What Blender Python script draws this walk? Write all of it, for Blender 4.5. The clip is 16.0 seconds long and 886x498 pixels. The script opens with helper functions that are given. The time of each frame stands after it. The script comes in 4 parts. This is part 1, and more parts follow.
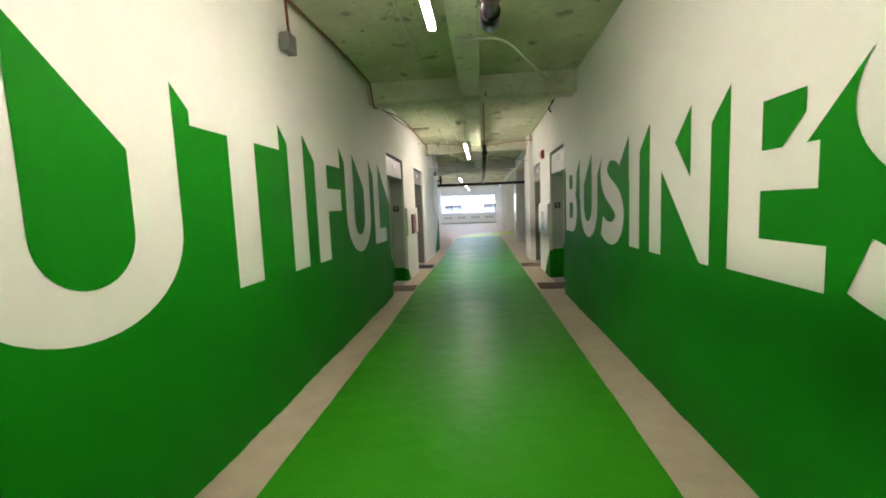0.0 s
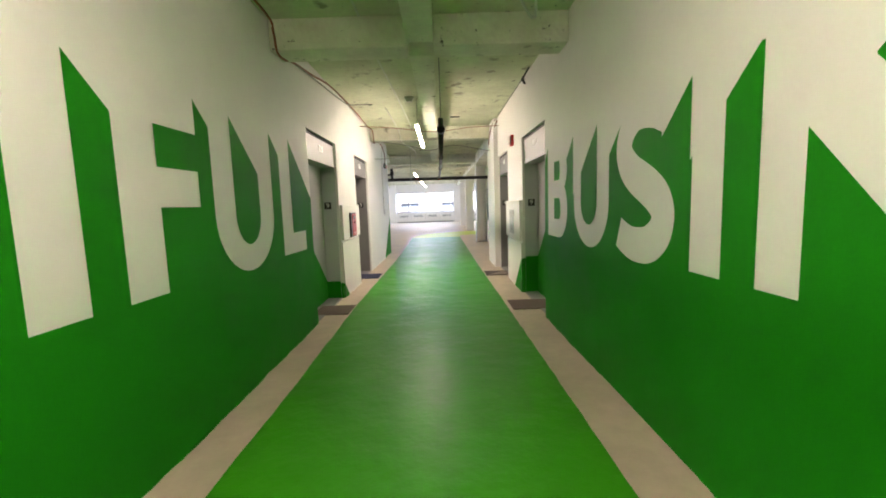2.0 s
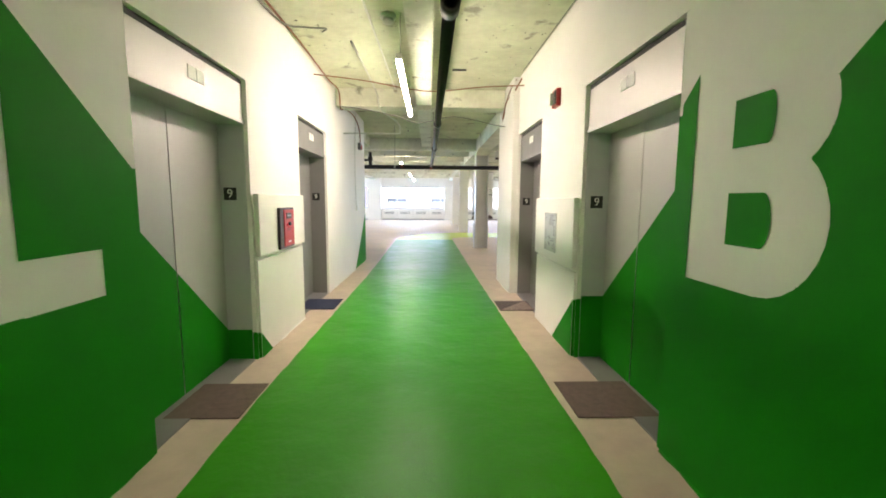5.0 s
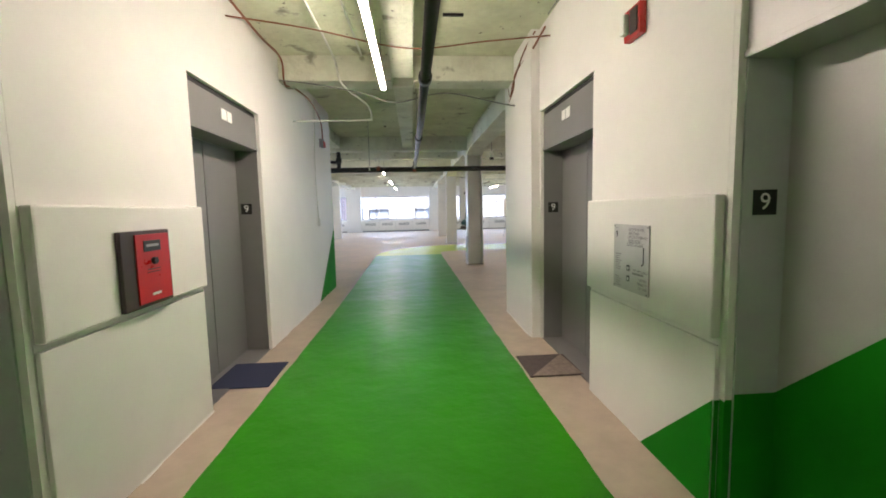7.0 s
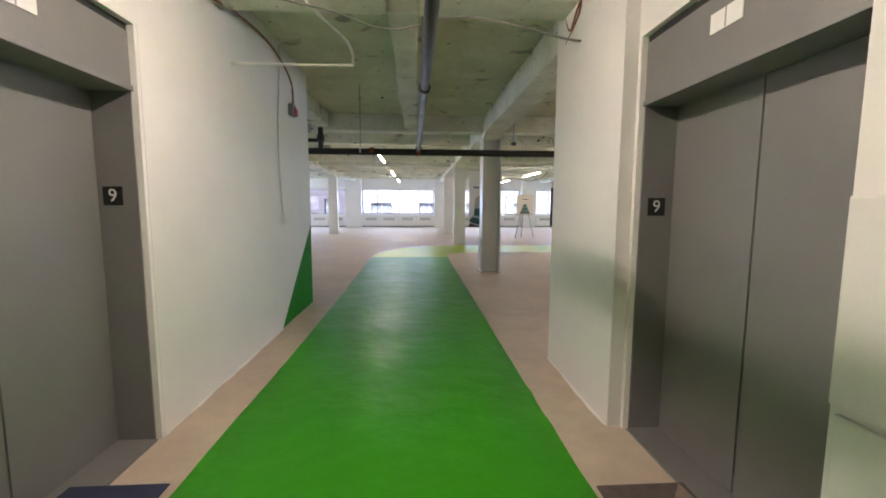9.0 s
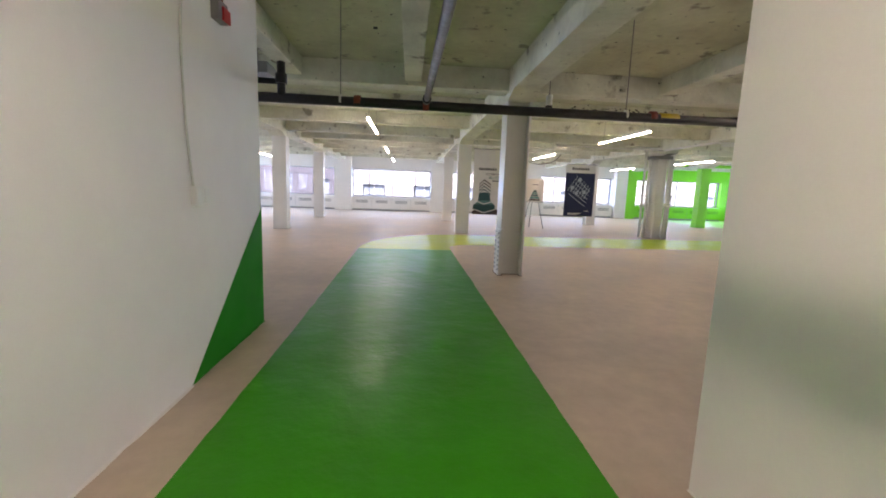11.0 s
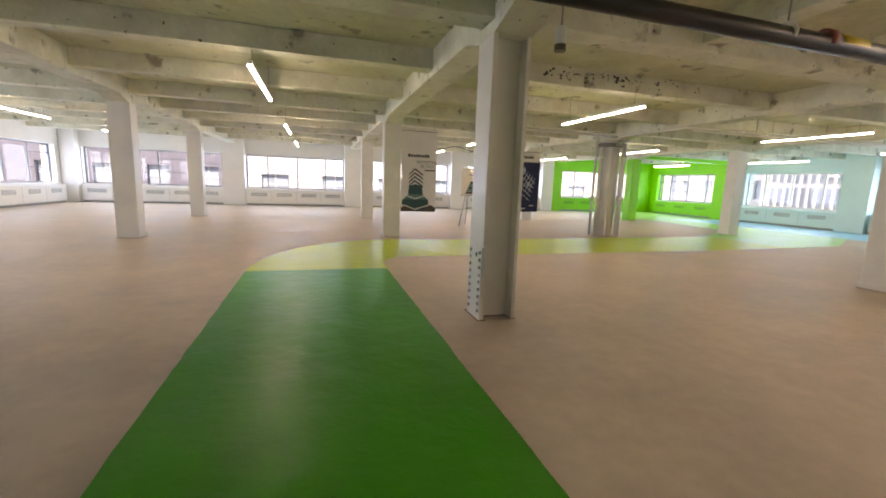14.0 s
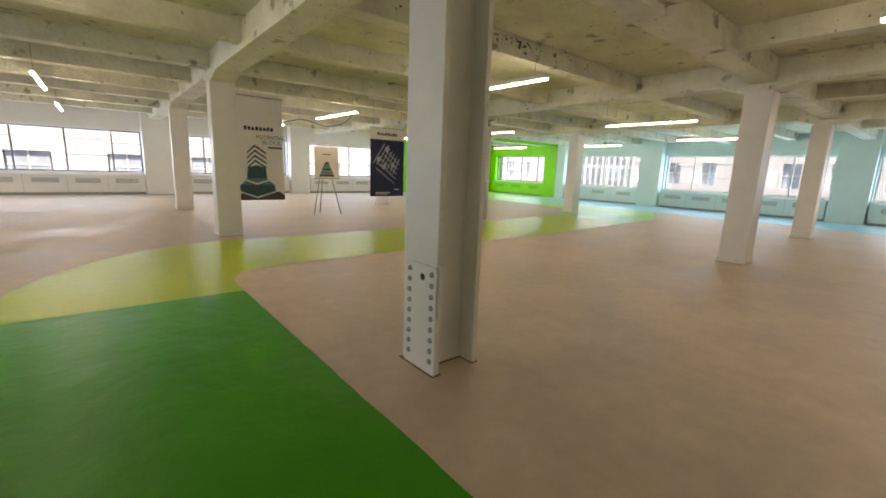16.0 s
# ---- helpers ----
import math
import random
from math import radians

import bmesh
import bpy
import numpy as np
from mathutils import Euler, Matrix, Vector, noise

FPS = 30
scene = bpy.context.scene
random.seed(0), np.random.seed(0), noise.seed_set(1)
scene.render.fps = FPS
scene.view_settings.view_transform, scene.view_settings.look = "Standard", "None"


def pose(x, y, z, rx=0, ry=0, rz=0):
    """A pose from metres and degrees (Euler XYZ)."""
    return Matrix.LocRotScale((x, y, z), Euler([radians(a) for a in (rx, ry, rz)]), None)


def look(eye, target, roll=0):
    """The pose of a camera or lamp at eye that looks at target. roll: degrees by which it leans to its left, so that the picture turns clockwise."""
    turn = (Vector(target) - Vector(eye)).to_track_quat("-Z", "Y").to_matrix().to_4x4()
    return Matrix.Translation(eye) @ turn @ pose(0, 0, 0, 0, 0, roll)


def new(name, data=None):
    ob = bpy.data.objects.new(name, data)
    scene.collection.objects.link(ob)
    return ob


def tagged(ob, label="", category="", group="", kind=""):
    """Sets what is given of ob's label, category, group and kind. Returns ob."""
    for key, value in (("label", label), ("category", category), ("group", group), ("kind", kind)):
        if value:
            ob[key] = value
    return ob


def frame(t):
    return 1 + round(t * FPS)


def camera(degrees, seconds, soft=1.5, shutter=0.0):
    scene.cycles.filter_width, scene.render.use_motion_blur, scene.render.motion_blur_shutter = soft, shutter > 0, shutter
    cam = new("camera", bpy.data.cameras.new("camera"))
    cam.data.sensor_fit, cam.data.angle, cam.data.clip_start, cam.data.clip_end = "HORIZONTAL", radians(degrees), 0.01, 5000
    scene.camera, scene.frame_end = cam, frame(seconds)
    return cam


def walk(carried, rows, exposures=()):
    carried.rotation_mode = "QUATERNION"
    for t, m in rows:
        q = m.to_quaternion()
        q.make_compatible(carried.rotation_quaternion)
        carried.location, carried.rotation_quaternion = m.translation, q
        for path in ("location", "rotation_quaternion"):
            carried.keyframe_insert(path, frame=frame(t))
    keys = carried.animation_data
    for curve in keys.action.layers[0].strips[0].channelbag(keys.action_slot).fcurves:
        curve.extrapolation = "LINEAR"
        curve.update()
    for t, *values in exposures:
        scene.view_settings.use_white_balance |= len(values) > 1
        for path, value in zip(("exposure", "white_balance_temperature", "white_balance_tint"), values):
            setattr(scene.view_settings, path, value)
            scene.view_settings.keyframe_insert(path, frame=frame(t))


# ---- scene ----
cam = camera(93.7, 16.0, soft=1.8)
PATH = [
    (0, (0.106, -0.028, 1.513), (-0.09, 1.952, 1.313), -2.3),
    (0.5, (0.089, 0.415, 1.511), (0.02, 2.402, 1.294), -1.9),
    (1, (0.124, 0.86, 1.515), (0.047, 2.85, 1.335), -1.5),
    (1.5, (0.133, 1.309, 1.487), (0.091, 3.296, 1.264), -1.4),
    (2, (0.13, 1.764, 1.487), (0.135, 3.752, 1.271), -1.9),
    (2.5, (0.134, 2.234, 1.505), (0.1, 4.224, 1.31), -0.8),
    (3, (0.092, 2.711, 1.499), (0.107, 4.701, 1.302), -0.5),
    (3.5, (0.1, 3.219, 1.506), (0.106, 5.207, 1.294), -0.6),
    (4, (0.081, 3.7, 1.489), (0.113, 5.686, 1.252), -0.2),
    (6.5, (0.064, 6.269, 1.461), (0.163, 8.257, 1.263), -0.1),
    (7, (0.055, 6.739, 1.462), (0.196, 8.725, 1.274), -1.3),
    (7.5, (0.064, 7.206, 1.473), (0.15, 9.193, 1.269), -0.6),
    (8, (0.059, 7.683, 1.468), (0.201, 9.666, 1.252), -0.0),
    (8.5, (0.105, 8.17, 1.473), (0.236, 10.155, 1.268), 0.0),
    (11, (-0.03, 10.764, 1.408), (0.135, 12.737, 1.125), 2.1),
    (11.5, (-0.063, 11.253, 1.396), (0.166, 13.218, 1.105), 2.6),
    (12, (-0.071, 11.72, 1.413), (0.237, 13.676, 1.126), 1.8),
    (12.5, (-0.096, 12.199, 1.417), (0.232, 14.149, 1.117), 2.4),
    (13, (-0.136, 12.675, 1.42), (0.334, 14.593, 1.103), 1.3),
    (13.5, (-0.131, 13.189, 1.433), (0.383, 15.094, 1.108), 1.7),
    (14, (-0.127, 13.657, 1.421), (0.449, 15.547, 1.109), 2.1),
    (14.5, (-0.119, 14.122, 1.424), (0.576, 15.97, 1.106), 1.7),
    (15, (-0.156, 14.586, 1.431), (0.62, 16.398, 1.091), 2.9),
    (15.5, (-0.218, 15.02, 1.45), (0.769, 16.717, 1.069), 2.2),
    (16, (-0.184, 15.484, 1.422), (1.065, 17.001, 1.047), 2.1),
]
EXPOSURES = [(0, 1.02, 6500, 15), (2, 1.5, 6800, 19), (4, 1.98, 6900, 15), (7, 1.08, 6500, 18), (8.5, 0.9, 6600, 19), (11, 1.03, 6800, 25), (13.5, 0.93, 8000, 24), (16, 0.74, 8400, 18)]
walk(cam, [(t, look(eye, target, roll)) for t, eye, target, roll in PATH], EXPOSURES)

# ---- light ----
world = bpy.data.worlds.new("sky")
scene.world = world
world.use_nodes = True
wn = world.node_tree.nodes
sky = wn.new("ShaderNodeTexSky")
sky.sky_type = "NISHITA"
sky.sun_disc = False
sky.sun_elevation = radians(49.7)
sky.sun_rotation = radians(199.3)
world.node_tree.links.new(sky.outputs[0], wn["Background"].inputs[0])
wn["Background"].inputs[1].default_value = 0.15
sun = new("sun", bpy.data.lights.new("sun", "SUN"))
sun.data.energy, sun.data.angle, sun.data.color = 5.0, radians(0.6), (1.0, 0.97, 0.93)
sun.matrix_world = look((-14, -40, 50), (0, 0, 0))
LAMP = 36.0       # glow of the hall tube lights
CORRIDOR_LAMP = 57.0   # glow of the corridor tubes
WINDOW_W = 88.0  # sky light that enters by one window bay


# ---- materials ----
def material(name, colour, rough=0.6, metal=0.0, vary=0.12, scale=3.0, fine=60.0, bump=0.15, depth=0.004, spec=0.5, colour2=None, gloss=0.1, stain=0.0):
    """Paint, plaster, concrete or metal: two scales of colour variation, fine relief, uneven gloss."""
    m = bpy.data.materials.new(name)
    m.use_nodes = True
    nt = m.node_tree
    b = nt.nodes["Principled BSDF"]
    co = nt.nodes.new("ShaderNodeTexCoord")
    big = nt.nodes.new("ShaderNodeTexNoise")
    big.inputs["Scale"].default_value, big.inputs["Detail"].default_value, big.inputs["Roughness"].default_value = scale, 6, 0.65
    small = nt.nodes.new("ShaderNodeTexNoise")
    small.inputs["Scale"].default_value, small.inputs["Detail"].default_value = fine, 3
    geo = nt.nodes.new("ShaderNodeNewGeometry")
    nt.links.new(geo.outputs["Position"], big.inputs["Vector"])
    nt.links.new(geo.outputs["Position"], small.inputs["Vector"])
    ramp = nt.nodes.new("ShaderNodeValToRGB")
    c2 = colour2 or tuple(max(0.0, c * (1 - 2 * vary)) for c in colour)
    ramp.color_ramp.elements[0].position, ramp.color_ramp.elements[1].position = 0.32, 0.62
    ramp.color_ramp.elements[0].color, ramp.color_ramp.elements[1].color = (*c2, 1), (*colour, 1)
    nt.links.new(big.outputs["Fac"], ramp.inputs["Fac"])
    mix = nt.nodes.new("ShaderNodeMixRGB")
    mix.blend_type = "MULTIPLY"
    mix.inputs[0].default_value = min(1.0, vary * 2)
    nt.links.new(ramp.outputs["Color"], mix.inputs[1])
    r2 = nt.nodes.new("ShaderNodeMapRange")
    r2.inputs["From Min"].default_value, r2.inputs["From Max"].default_value = 0.3, 0.7
    r2.inputs["To Min"].default_value, r2.inputs["To Max"].default_value = 0.7, 1.0
    nt.links.new(small.outputs["Fac"], r2.inputs["Value"])
    nt.links.new(r2.outputs[0], mix.inputs[2])
    last = mix.outputs[0]
    if stain:
        for sc, cut, dark in ((3.1, stain, (0.30, 0.29, 0.22)), (13.0, stain + 0.055, (0.05, 0.045, 0.04))):
            spot = nt.nodes.new("ShaderNodeTexNoise")
            spot.inputs["Scale"].default_value, spot.inputs["Detail"].default_value = sc, 7
            nt.links.new(geo.outputs["Position"], spot.inputs["Vector"])
            lim = nt.nodes.new("ShaderNodeMapRange")
            lim.inputs["From Min"].default_value, lim.inputs["From Max"].default_value = cut, cut + 0.07
            nt.links.new(spot.outputs["Fac"], lim.inputs["Value"])
            over = nt.nodes.new("ShaderNodeMixRGB")
            over.inputs[2].default_value = (*dark, 1)
            nt.links.new(lim.outputs[0], over.inputs[0])
            nt.links.new(last, over.inputs[1])
            last = over.outputs[0]
    nt.links.new(last, b.inputs["Base Color"])
    rr = nt.nodes.new("ShaderNodeMapRange")
    rr.inputs["From Min"].default_value, rr.inputs["From Max"].default_value = 0.3, 0.7
    rr.inputs["To Min"].default_value, rr.inputs["To Max"].default_value = max(0.03, rough - gloss), min(1.0, rough + gloss)
    nt.links.new(big.outputs["Fac"], rr.inputs["Value"])
    nt.links.new(rr.outputs[0], b.inputs["Roughness"])
    b.inputs["Metallic"].default_value = metal
    b.inputs["Specular IOR Level"].default_value = spec
    if bump:
        add = nt.nodes.new("ShaderNodeMath")
        add.operation = "ADD"
        nt.links.new(big.outputs["Fac"], add.inputs[0])
        nt.links.new(small.outputs["Fac"], add.inputs[1])
        bp = nt.nodes.new("ShaderNodeBump")
        bp.inputs["Strength"].default_value, bp.inputs["Distance"].default_value = bump, depth
        nt.links.new(add.outputs[0], bp.inputs["Height"])
        nt.links.new(bp.outputs[0], b.inputs["Normal"])
    return m


def glowing(name, colour, strength):
    m = bpy.data.materials.new(name)
    m.use_nodes = True
    b = m.node_tree.nodes["Principled BSDF"]
    b.inputs["Base Color"].default_value = (0.9, 0.9, 0.9, 1)
    b.inputs["Emission Color"].default_value = (*colour, 1)
    b.inputs["Emission Strength"].default_value = strength
    return m


def glass():
    m = bpy.data.materials.new("window_glass")
    m.use_nodes = True
    nt = m.node_tree
    clear, shine, mix = nt.nodes.new("ShaderNodeBsdfTransparent"), nt.nodes.new("ShaderNodeBsdfGlossy"), nt.nodes.new("ShaderNodeMixShader")
    clear.inputs[0].default_value = (0.98, 0.99, 1.0, 1)
    shine.inputs["Roughness"].default_value = 0.02
    mix.inputs[0].default_value = 0.05
    nt.links.new(clear.outputs[0], mix.inputs[1])
    nt.links.new(shine.outputs[0], mix.inputs[2])
    nt.links.new(mix.outputs[0], nt.nodes["Material Output"].inputs[0])
    return m


WHITE = material("white_wall_paint", (0.84, 0.82, 0.79), 0.6, vary=0.03, scale=1.3, fine=90, bump=0.12)
GREEN = material("green_wall_paint", (0.002, 0.225, 0.005), 0.62, vary=0.04, scale=1.5, fine=90, bump=0.12, spec=0.12)
# aged white paint, with the cast of green bounced light mixed into both colours
CEIL = material("painted_old_concrete", (0.67, 0.69, 0.515), 0.85, vary=0.12, scale=0.9, fine=11, bump=0.6, depth=0.02, colour2=(0.48, 0.49, 0.345), stain=0.62)
BEAM = material("painted_beam_concrete", (0.76, 0.77, 0.64), 0.8, vary=0.10, scale=1.5, fine=15, bump=0.6, depth=0.02, colour2=(0.57, 0.57, 0.45), stain=0.62)
FLOOR = material("bare_concrete_floor", (0.60, 0.495, 0.395), 0.54, vary=0.11, scale=0.75, fine=6, bump=0.35, colour2=(0.45, 0.365, 0.285), spec=0.28, gloss=0.16)
PATHGREEN = material("green_floor_paint", (0.030, 0.290, 0.008), 0.36, vary=0.035, scale=1.4, fine=3.0, bump=0.75, depth=0.018, gloss=0.06, spec=0.15)
LIME = material("lime_floor_paint", (0.40, 0.52, 0.006), 0.37, vary=0.035, scale=1.4, fine=3.0, bump=0.75, depth=0.018, gloss=0.06, spec=0.18)
LEAF = material("leaf_green_floor_paint", (0.30, 0.62, 0.14), 0.4, vary=0.05, scale=1.0, fine=4.5, bump=0.3, depth=0.01, spec=0.25)
BLUE = material("sky_blue_floor_paint", (0.26, 0.58, 0.72), 0.4, vary=0.05, scale=1.0, fine=4.5, bump=0.3, depth=0.01, spec=0.25)
VIVID = material("vivid_green_wall_paint", (0.19, 0.68, 0.004), 0.5, vary=0.04, scale=1.4, fine=60, bump=0.1)
AQUA = material("pale_aqua_wall_paint", (0.60, 0.80, 0.79), 0.55, vary=0.03, scale=1.4, fine=60, bump=0.1)
STEEL = material("satin_lift_steel", (0.52, 0.505, 0.50), 0.45, metal=0.25, vary=0.05, scale=2.0, fine=120, bump=0.05)
STEELGREY = material("grey_painted_steel", (0.235, 0.23, 0.228), 0.45, metal=0.2, vary=0.05, scale=2.0, fine=100, bump=0.06)
JAMB = material("pale_grey_jamb_steel", (0.56, 0.575, 0.58), 0.45, metal=0.2, vary=0.05, scale=2.0, fine=100, bump=0.06)
DARK = material("gap_shade_and_dark_metal", (0.02, 0.02, 0.022), 0.7, vary=0.05, bump=0)
BLACK = material("black_iron_pipe", (0.025, 0.023, 0.022), 0.42, metal=0.2, vary=0.2, scale=8, fine=60, bump=0.2)
RUST = material("red_oxide_coupling", (0.22, 0.045, 0.02), 0.6, vary=0.2, scale=20, fine=80, bump=0.3)
REDPAINT = material("red_enamel", (0.50, 0.015, 0.015), 0.35, vary=0.05, scale=8, bump=0.05)
DARKFRAME = material("dark_brown_frame", (0.05, 0.035, 0.03), 0.4, vary=0.1, scale=8, bump=0.05)
CABLE = material("orange_brown_cable", (0.30, 0.10, 0.045), 0.6, vary=0.2, scale=10, bump=0.1)
GREYCABLE = material("grey_cable", (0.25, 0.25, 0.22), 0.6, vary=0.1, scale=10, bump=0.1)
CONDUIT = material("white_painted_conduit", (0.68, 0.69, 0.62), 0.5, vary=0.08, scale=10, bump=0.1)
MATBROWN = material("brown_floor_mat", (0.17, 0.12, 0.10), 0.95, vary=0.15, scale=20, fine=300, bump=0.8)
MATBLUE = material("navy_floor_mat", (0.035, 0.045, 0.10), 0.95, vary=0.15, scale=20, fine=300, bump=0.8)
MATGREY = material("grey_brown_floor_mat", (0.13, 0.10, 0.095), 0.95, vary=0.15, scale=20, fine=300, bump=0.8)
MATPALE = material("worn_mat_back", (0.33, 0.26, 0.22), 0.95, vary=0.15, scale=20, fine=200, bump=0.6)
COLUMN = material("column_gloss_paint", (0.74, 0.73, 0.68), 0.42, vary=0.04, scale=2.5, fine=50, bump=0.25)
GRILLE = material("grille_metal", (0.36, 0.37, 0.37), 0.5, metal=0.3, vary=0.06, scale=6, bump=0.05)
WINFRAME = material("dark_window_frame", (0.22, 0.23, 0.25), 0.5, vary=0.1, scale=6, bump=0.05)
BRUSHED = material("brushed_pale_steel", (0.55, 0.55, 0.53), 0.5, metal=0.35, vary=0.06, scale=6, fine=150, bump=0.05)
SIGN = material("black_sign_plate", (0.01, 0.01, 0.01), 0.35, vary=0.05, bump=0)
INK = material("white_sign_print", (0.82, 0.82, 0.80), 0.5, vary=0.02, bump=0)
BLACKINK = material("black_print", (0.02, 0.02, 0.02), 0.6, vary=0.02, bump=0)
PAPER = material("banner_fabric_white", (0.76, 0.74, 0.70), 0.8, vary=0.03, scale=3, bump=0.05)
NAVY = material("banner_navy_print", (0.012, 0.02, 0.075), 0.7, vary=0.05, scale=4, bump=0.03)
TEAL = material("banner_teal_print", (0.03, 0.10, 0.10), 0.7, vary=0.15, scale=5, bump=0.03)
TEAL2 = material("banner_light_teal_print", (0.10, 0.24, 0.22), 0.7, vary=0.12, scale=5, bump=0.03)
BROWNINK = material("banner_brown_print", (0.10, 0.07, 0.06), 0.7, vary=0.15, scale=5, bump=0.03)
PALEINK = material("banner_pale_lines", (0.45, 0.50, 0.60), 0.7, vary=0.05, bump=0)
PEACH = material("easel_board_print", (0.78, 0.72, 0.62), 0.7, vary=0.04, bump=0)
GRIME = material("floor_joint_grime", (0.24, 0.19, 0.15), 0.9, vary=0.2, scale=9, fine=60, bump=0.4)
TUBE = glowing("lit_tube", (1.0, 0.88, 0.74), LAMP)
CORRIDOR_TUBE = glowing("lit_corridor_tube", (1.0, 0.88, 0.74), CORRIDOR_LAMP)
GLASS = glass()
FACADE_A = material("pale_limestone_facade", (0.82, 0.83, 0.83), 0.8, vary=0.05, scale=0.5, fine=8, bump=0.2)
FACADE_B = material("dark_brick_facade", (0.23, 0.22, 0.27), 0.8, vary=0.12, scale=0.5, fine=8, bump=0.2)
FACADE_C = material("grey_stone_facade", (0.80, 0.82, 0.85), 0.8, vary=0.06, scale=0.5, fine=8, bump=0.2)
PANEGLASS = material("blue_grey_facade_glass", (0.54, 0.62, 0.74), 0.2, vary=0.2, scale=0.6, bump=0)


# ---- building tools ----
def add_box(bm, x0, y0, z0, x1, y1, z1):
    v = [bm.verts.new(p) for p in ((x0, y0, z0), (x1, y0, z0), (x1, y1, z0), (x0, y1, z0), (x0, y0, z1), (x1, y0, z1), (x1, y1, z1), (x0, y1, z1))]
    for f in ((3, 2, 1, 0), (4, 5, 6, 7), (0, 1, 5, 4), (1, 2, 6, 5), (2, 3, 7, 6), (3, 0, 4, 7)):
        bm.faces.new([v[i] for i in f])
    return bm


def box(x0, y0, z0, x1, y1, z1, bevel=0.0):
    bm = bmesh.new()
    add_box(bm, min(x0, x1), min(y0, y1), min(z0, z1), max(x0, x1), max(y0, y1), max(z0, z1))
    if bevel:
        bmesh.ops.bevel(bm, geom=list(bm.edges), offset=bevel, segments=2, affect="EDGES", profile=0.6)
    return bm


def boxes(*rows):
    bm = bmesh.new()
    for r in rows:
        add_box(bm, *r)
    return bm


def tube(points, r, seg=10):
    """A round bar along a line of points."""
    bm = bmesh.new()
    pts = [Vector(p) for p in points]
    rings = []
    for i, p in enumerate(pts):
        d = (pts[min(i + 1, len(pts) - 1)] - pts[max(i - 1, 0)]).normalized()
        up = Vector((0, 0, 1)) if abs(d.z) < 0.9 else Vector((1, 0, 0))
        a = d.cross(up).normalized()
        b = a.cross(d)
        rings.append([bm.verts.new(p + r * (math.cos(2 * math.pi * k / seg) * a + math.sin(2 * math.pi * k / seg) * b)) for k in range(seg)])
    for q, w in zip(rings, rings[1:]):
        for k in range(seg):
            bm.faces.new((q[k], q[(k + 1) % seg], w[(k + 1) % seg], w[k]))
    bm.faces.new(rings[0][::-1])
    bm.faces.new(rings[-1])
    for f in bm.faces:
        f.smooth = len(f.verts) == 4
    return bm


def smooth_line(points, n=8):
    """Catmull-Rom points through a few knots."""
    p = [Vector(q) for q in points]
    p = [2 * p[0] - p[1]] + p + [2 * p[-1] - p[-2]]
    out = []
    for i in range(1, len(p) - 2):
        for k in range(n):
            t = k / n
            out.append(0.5 * ((2 * p[i]) + (p[i + 1] - p[i - 1]) * t + (2 * p[i - 1] - 5 * p[i] + 4 * p[i + 1] - p[i + 2]) * t * t + (3 * p[i] - p[i - 1] - 3 * p[i + 1] + p[i + 2]) * t ** 3))
    return out + [p[-2]]


def sheet(points, at):
    """A flat many-sided face; at() turns its two numbers into a place."""
    bm = bmesh.new()
    bm.faces.new([bm.verts.new(at(*p)) for p in points])
    bmesh.ops.recalc_face_normals(bm, faces=bm.faces)
    return bm


def mesh_of(name, bm, mat):
    bmesh.ops.recalc_face_normals(bm, faces=bm.faces)
    me = bpy.data.meshes.new(name)
    bm.to_mesh(me)
    bm.free()
    me.materials.append(mat)
    return me


def part(name, bm, mat, parent, label=""):
    ob = new(name, mesh_of(name, bm, mat))
    ob.parent = parent
    ob.matrix_parent_inverse = parent.matrix_basis.inverted()
    if label:
        tagged(ob, label)
    return ob


def single(name, bm, mat, label, category, group="", kind=""):
    return tagged(new(name, mesh_of(name, bm, mat)), label, category, group, kind)


def thing(name, x, y, z, label, category, group="", kind=""):
    ob = new(name)
    ob.empty_display_size = 0.2
    ob.matrix_basis = pose(x, y, z)
    return tagged(ob, label, category, group, kind)


def structure(name, bm, mat, label, category):
    return single(name, bm, mat, label, category, "", "structure")


def lettering(name, text, size, mat, parent, m, label="", depth=0.001):
    cu = bpy.data.curves.new(name, "FONT")
    cu.body, cu.size, cu.extrude, cu.align_x, cu.align_y, cu.resolution_u = text, size, depth, "CENTER", "CENTER", 3
    tmp = new(name, cu)
    bpy.context.view_layer.update()
    me = bpy.data.meshes.new_from_object(tmp.evaluated_get(bpy.context.evaluated_depsgraph_get()))
    bpy.data.objects.remove(tmp)
    me.materials.clear()
    me.materials.append(mat)
    me.transform(m)
    ob = new(name, me)
    ob.parent = parent
    ob.matrix_parent_inverse = parent.matrix_basis.inverted()
    if label:
        tagged(ob, label)
    return ob


# ---- plan ----
XL, XR, XR2 = -1.50, 1.45, 1.36      # corridor walls
YB, YLE, YRE = -6.5, 15.03, 12.50     # corridor's back, ends of its two walls
HX0, HX1, HY1 = -11.0, 21.4, 36.8     # hall
ZC, ZT = 3.34, 4.0
DOORS_L = ((7.0, 8.50), (9.85, 11.28))
DOORS_R = ((7.0, 8.50), (9.865, 11.24))
ZD = 2.48

floor = structure("floor", box(HX0 - 0.6, YB - 0.6, -0.4, HX1 + 0.6, HY1 + 0.6, 0.0), FLOOR, "bare pinkish concrete floor with worn stains", "floor")
ceiling = structure("ceiling", box(HX0 - 0.6, YB - 0.6, ZC, HX1 + 0.6, HY1 + 0.6, ZT), CEIL, "rough white-painted concrete ceiling slab with patches", "ceiling")

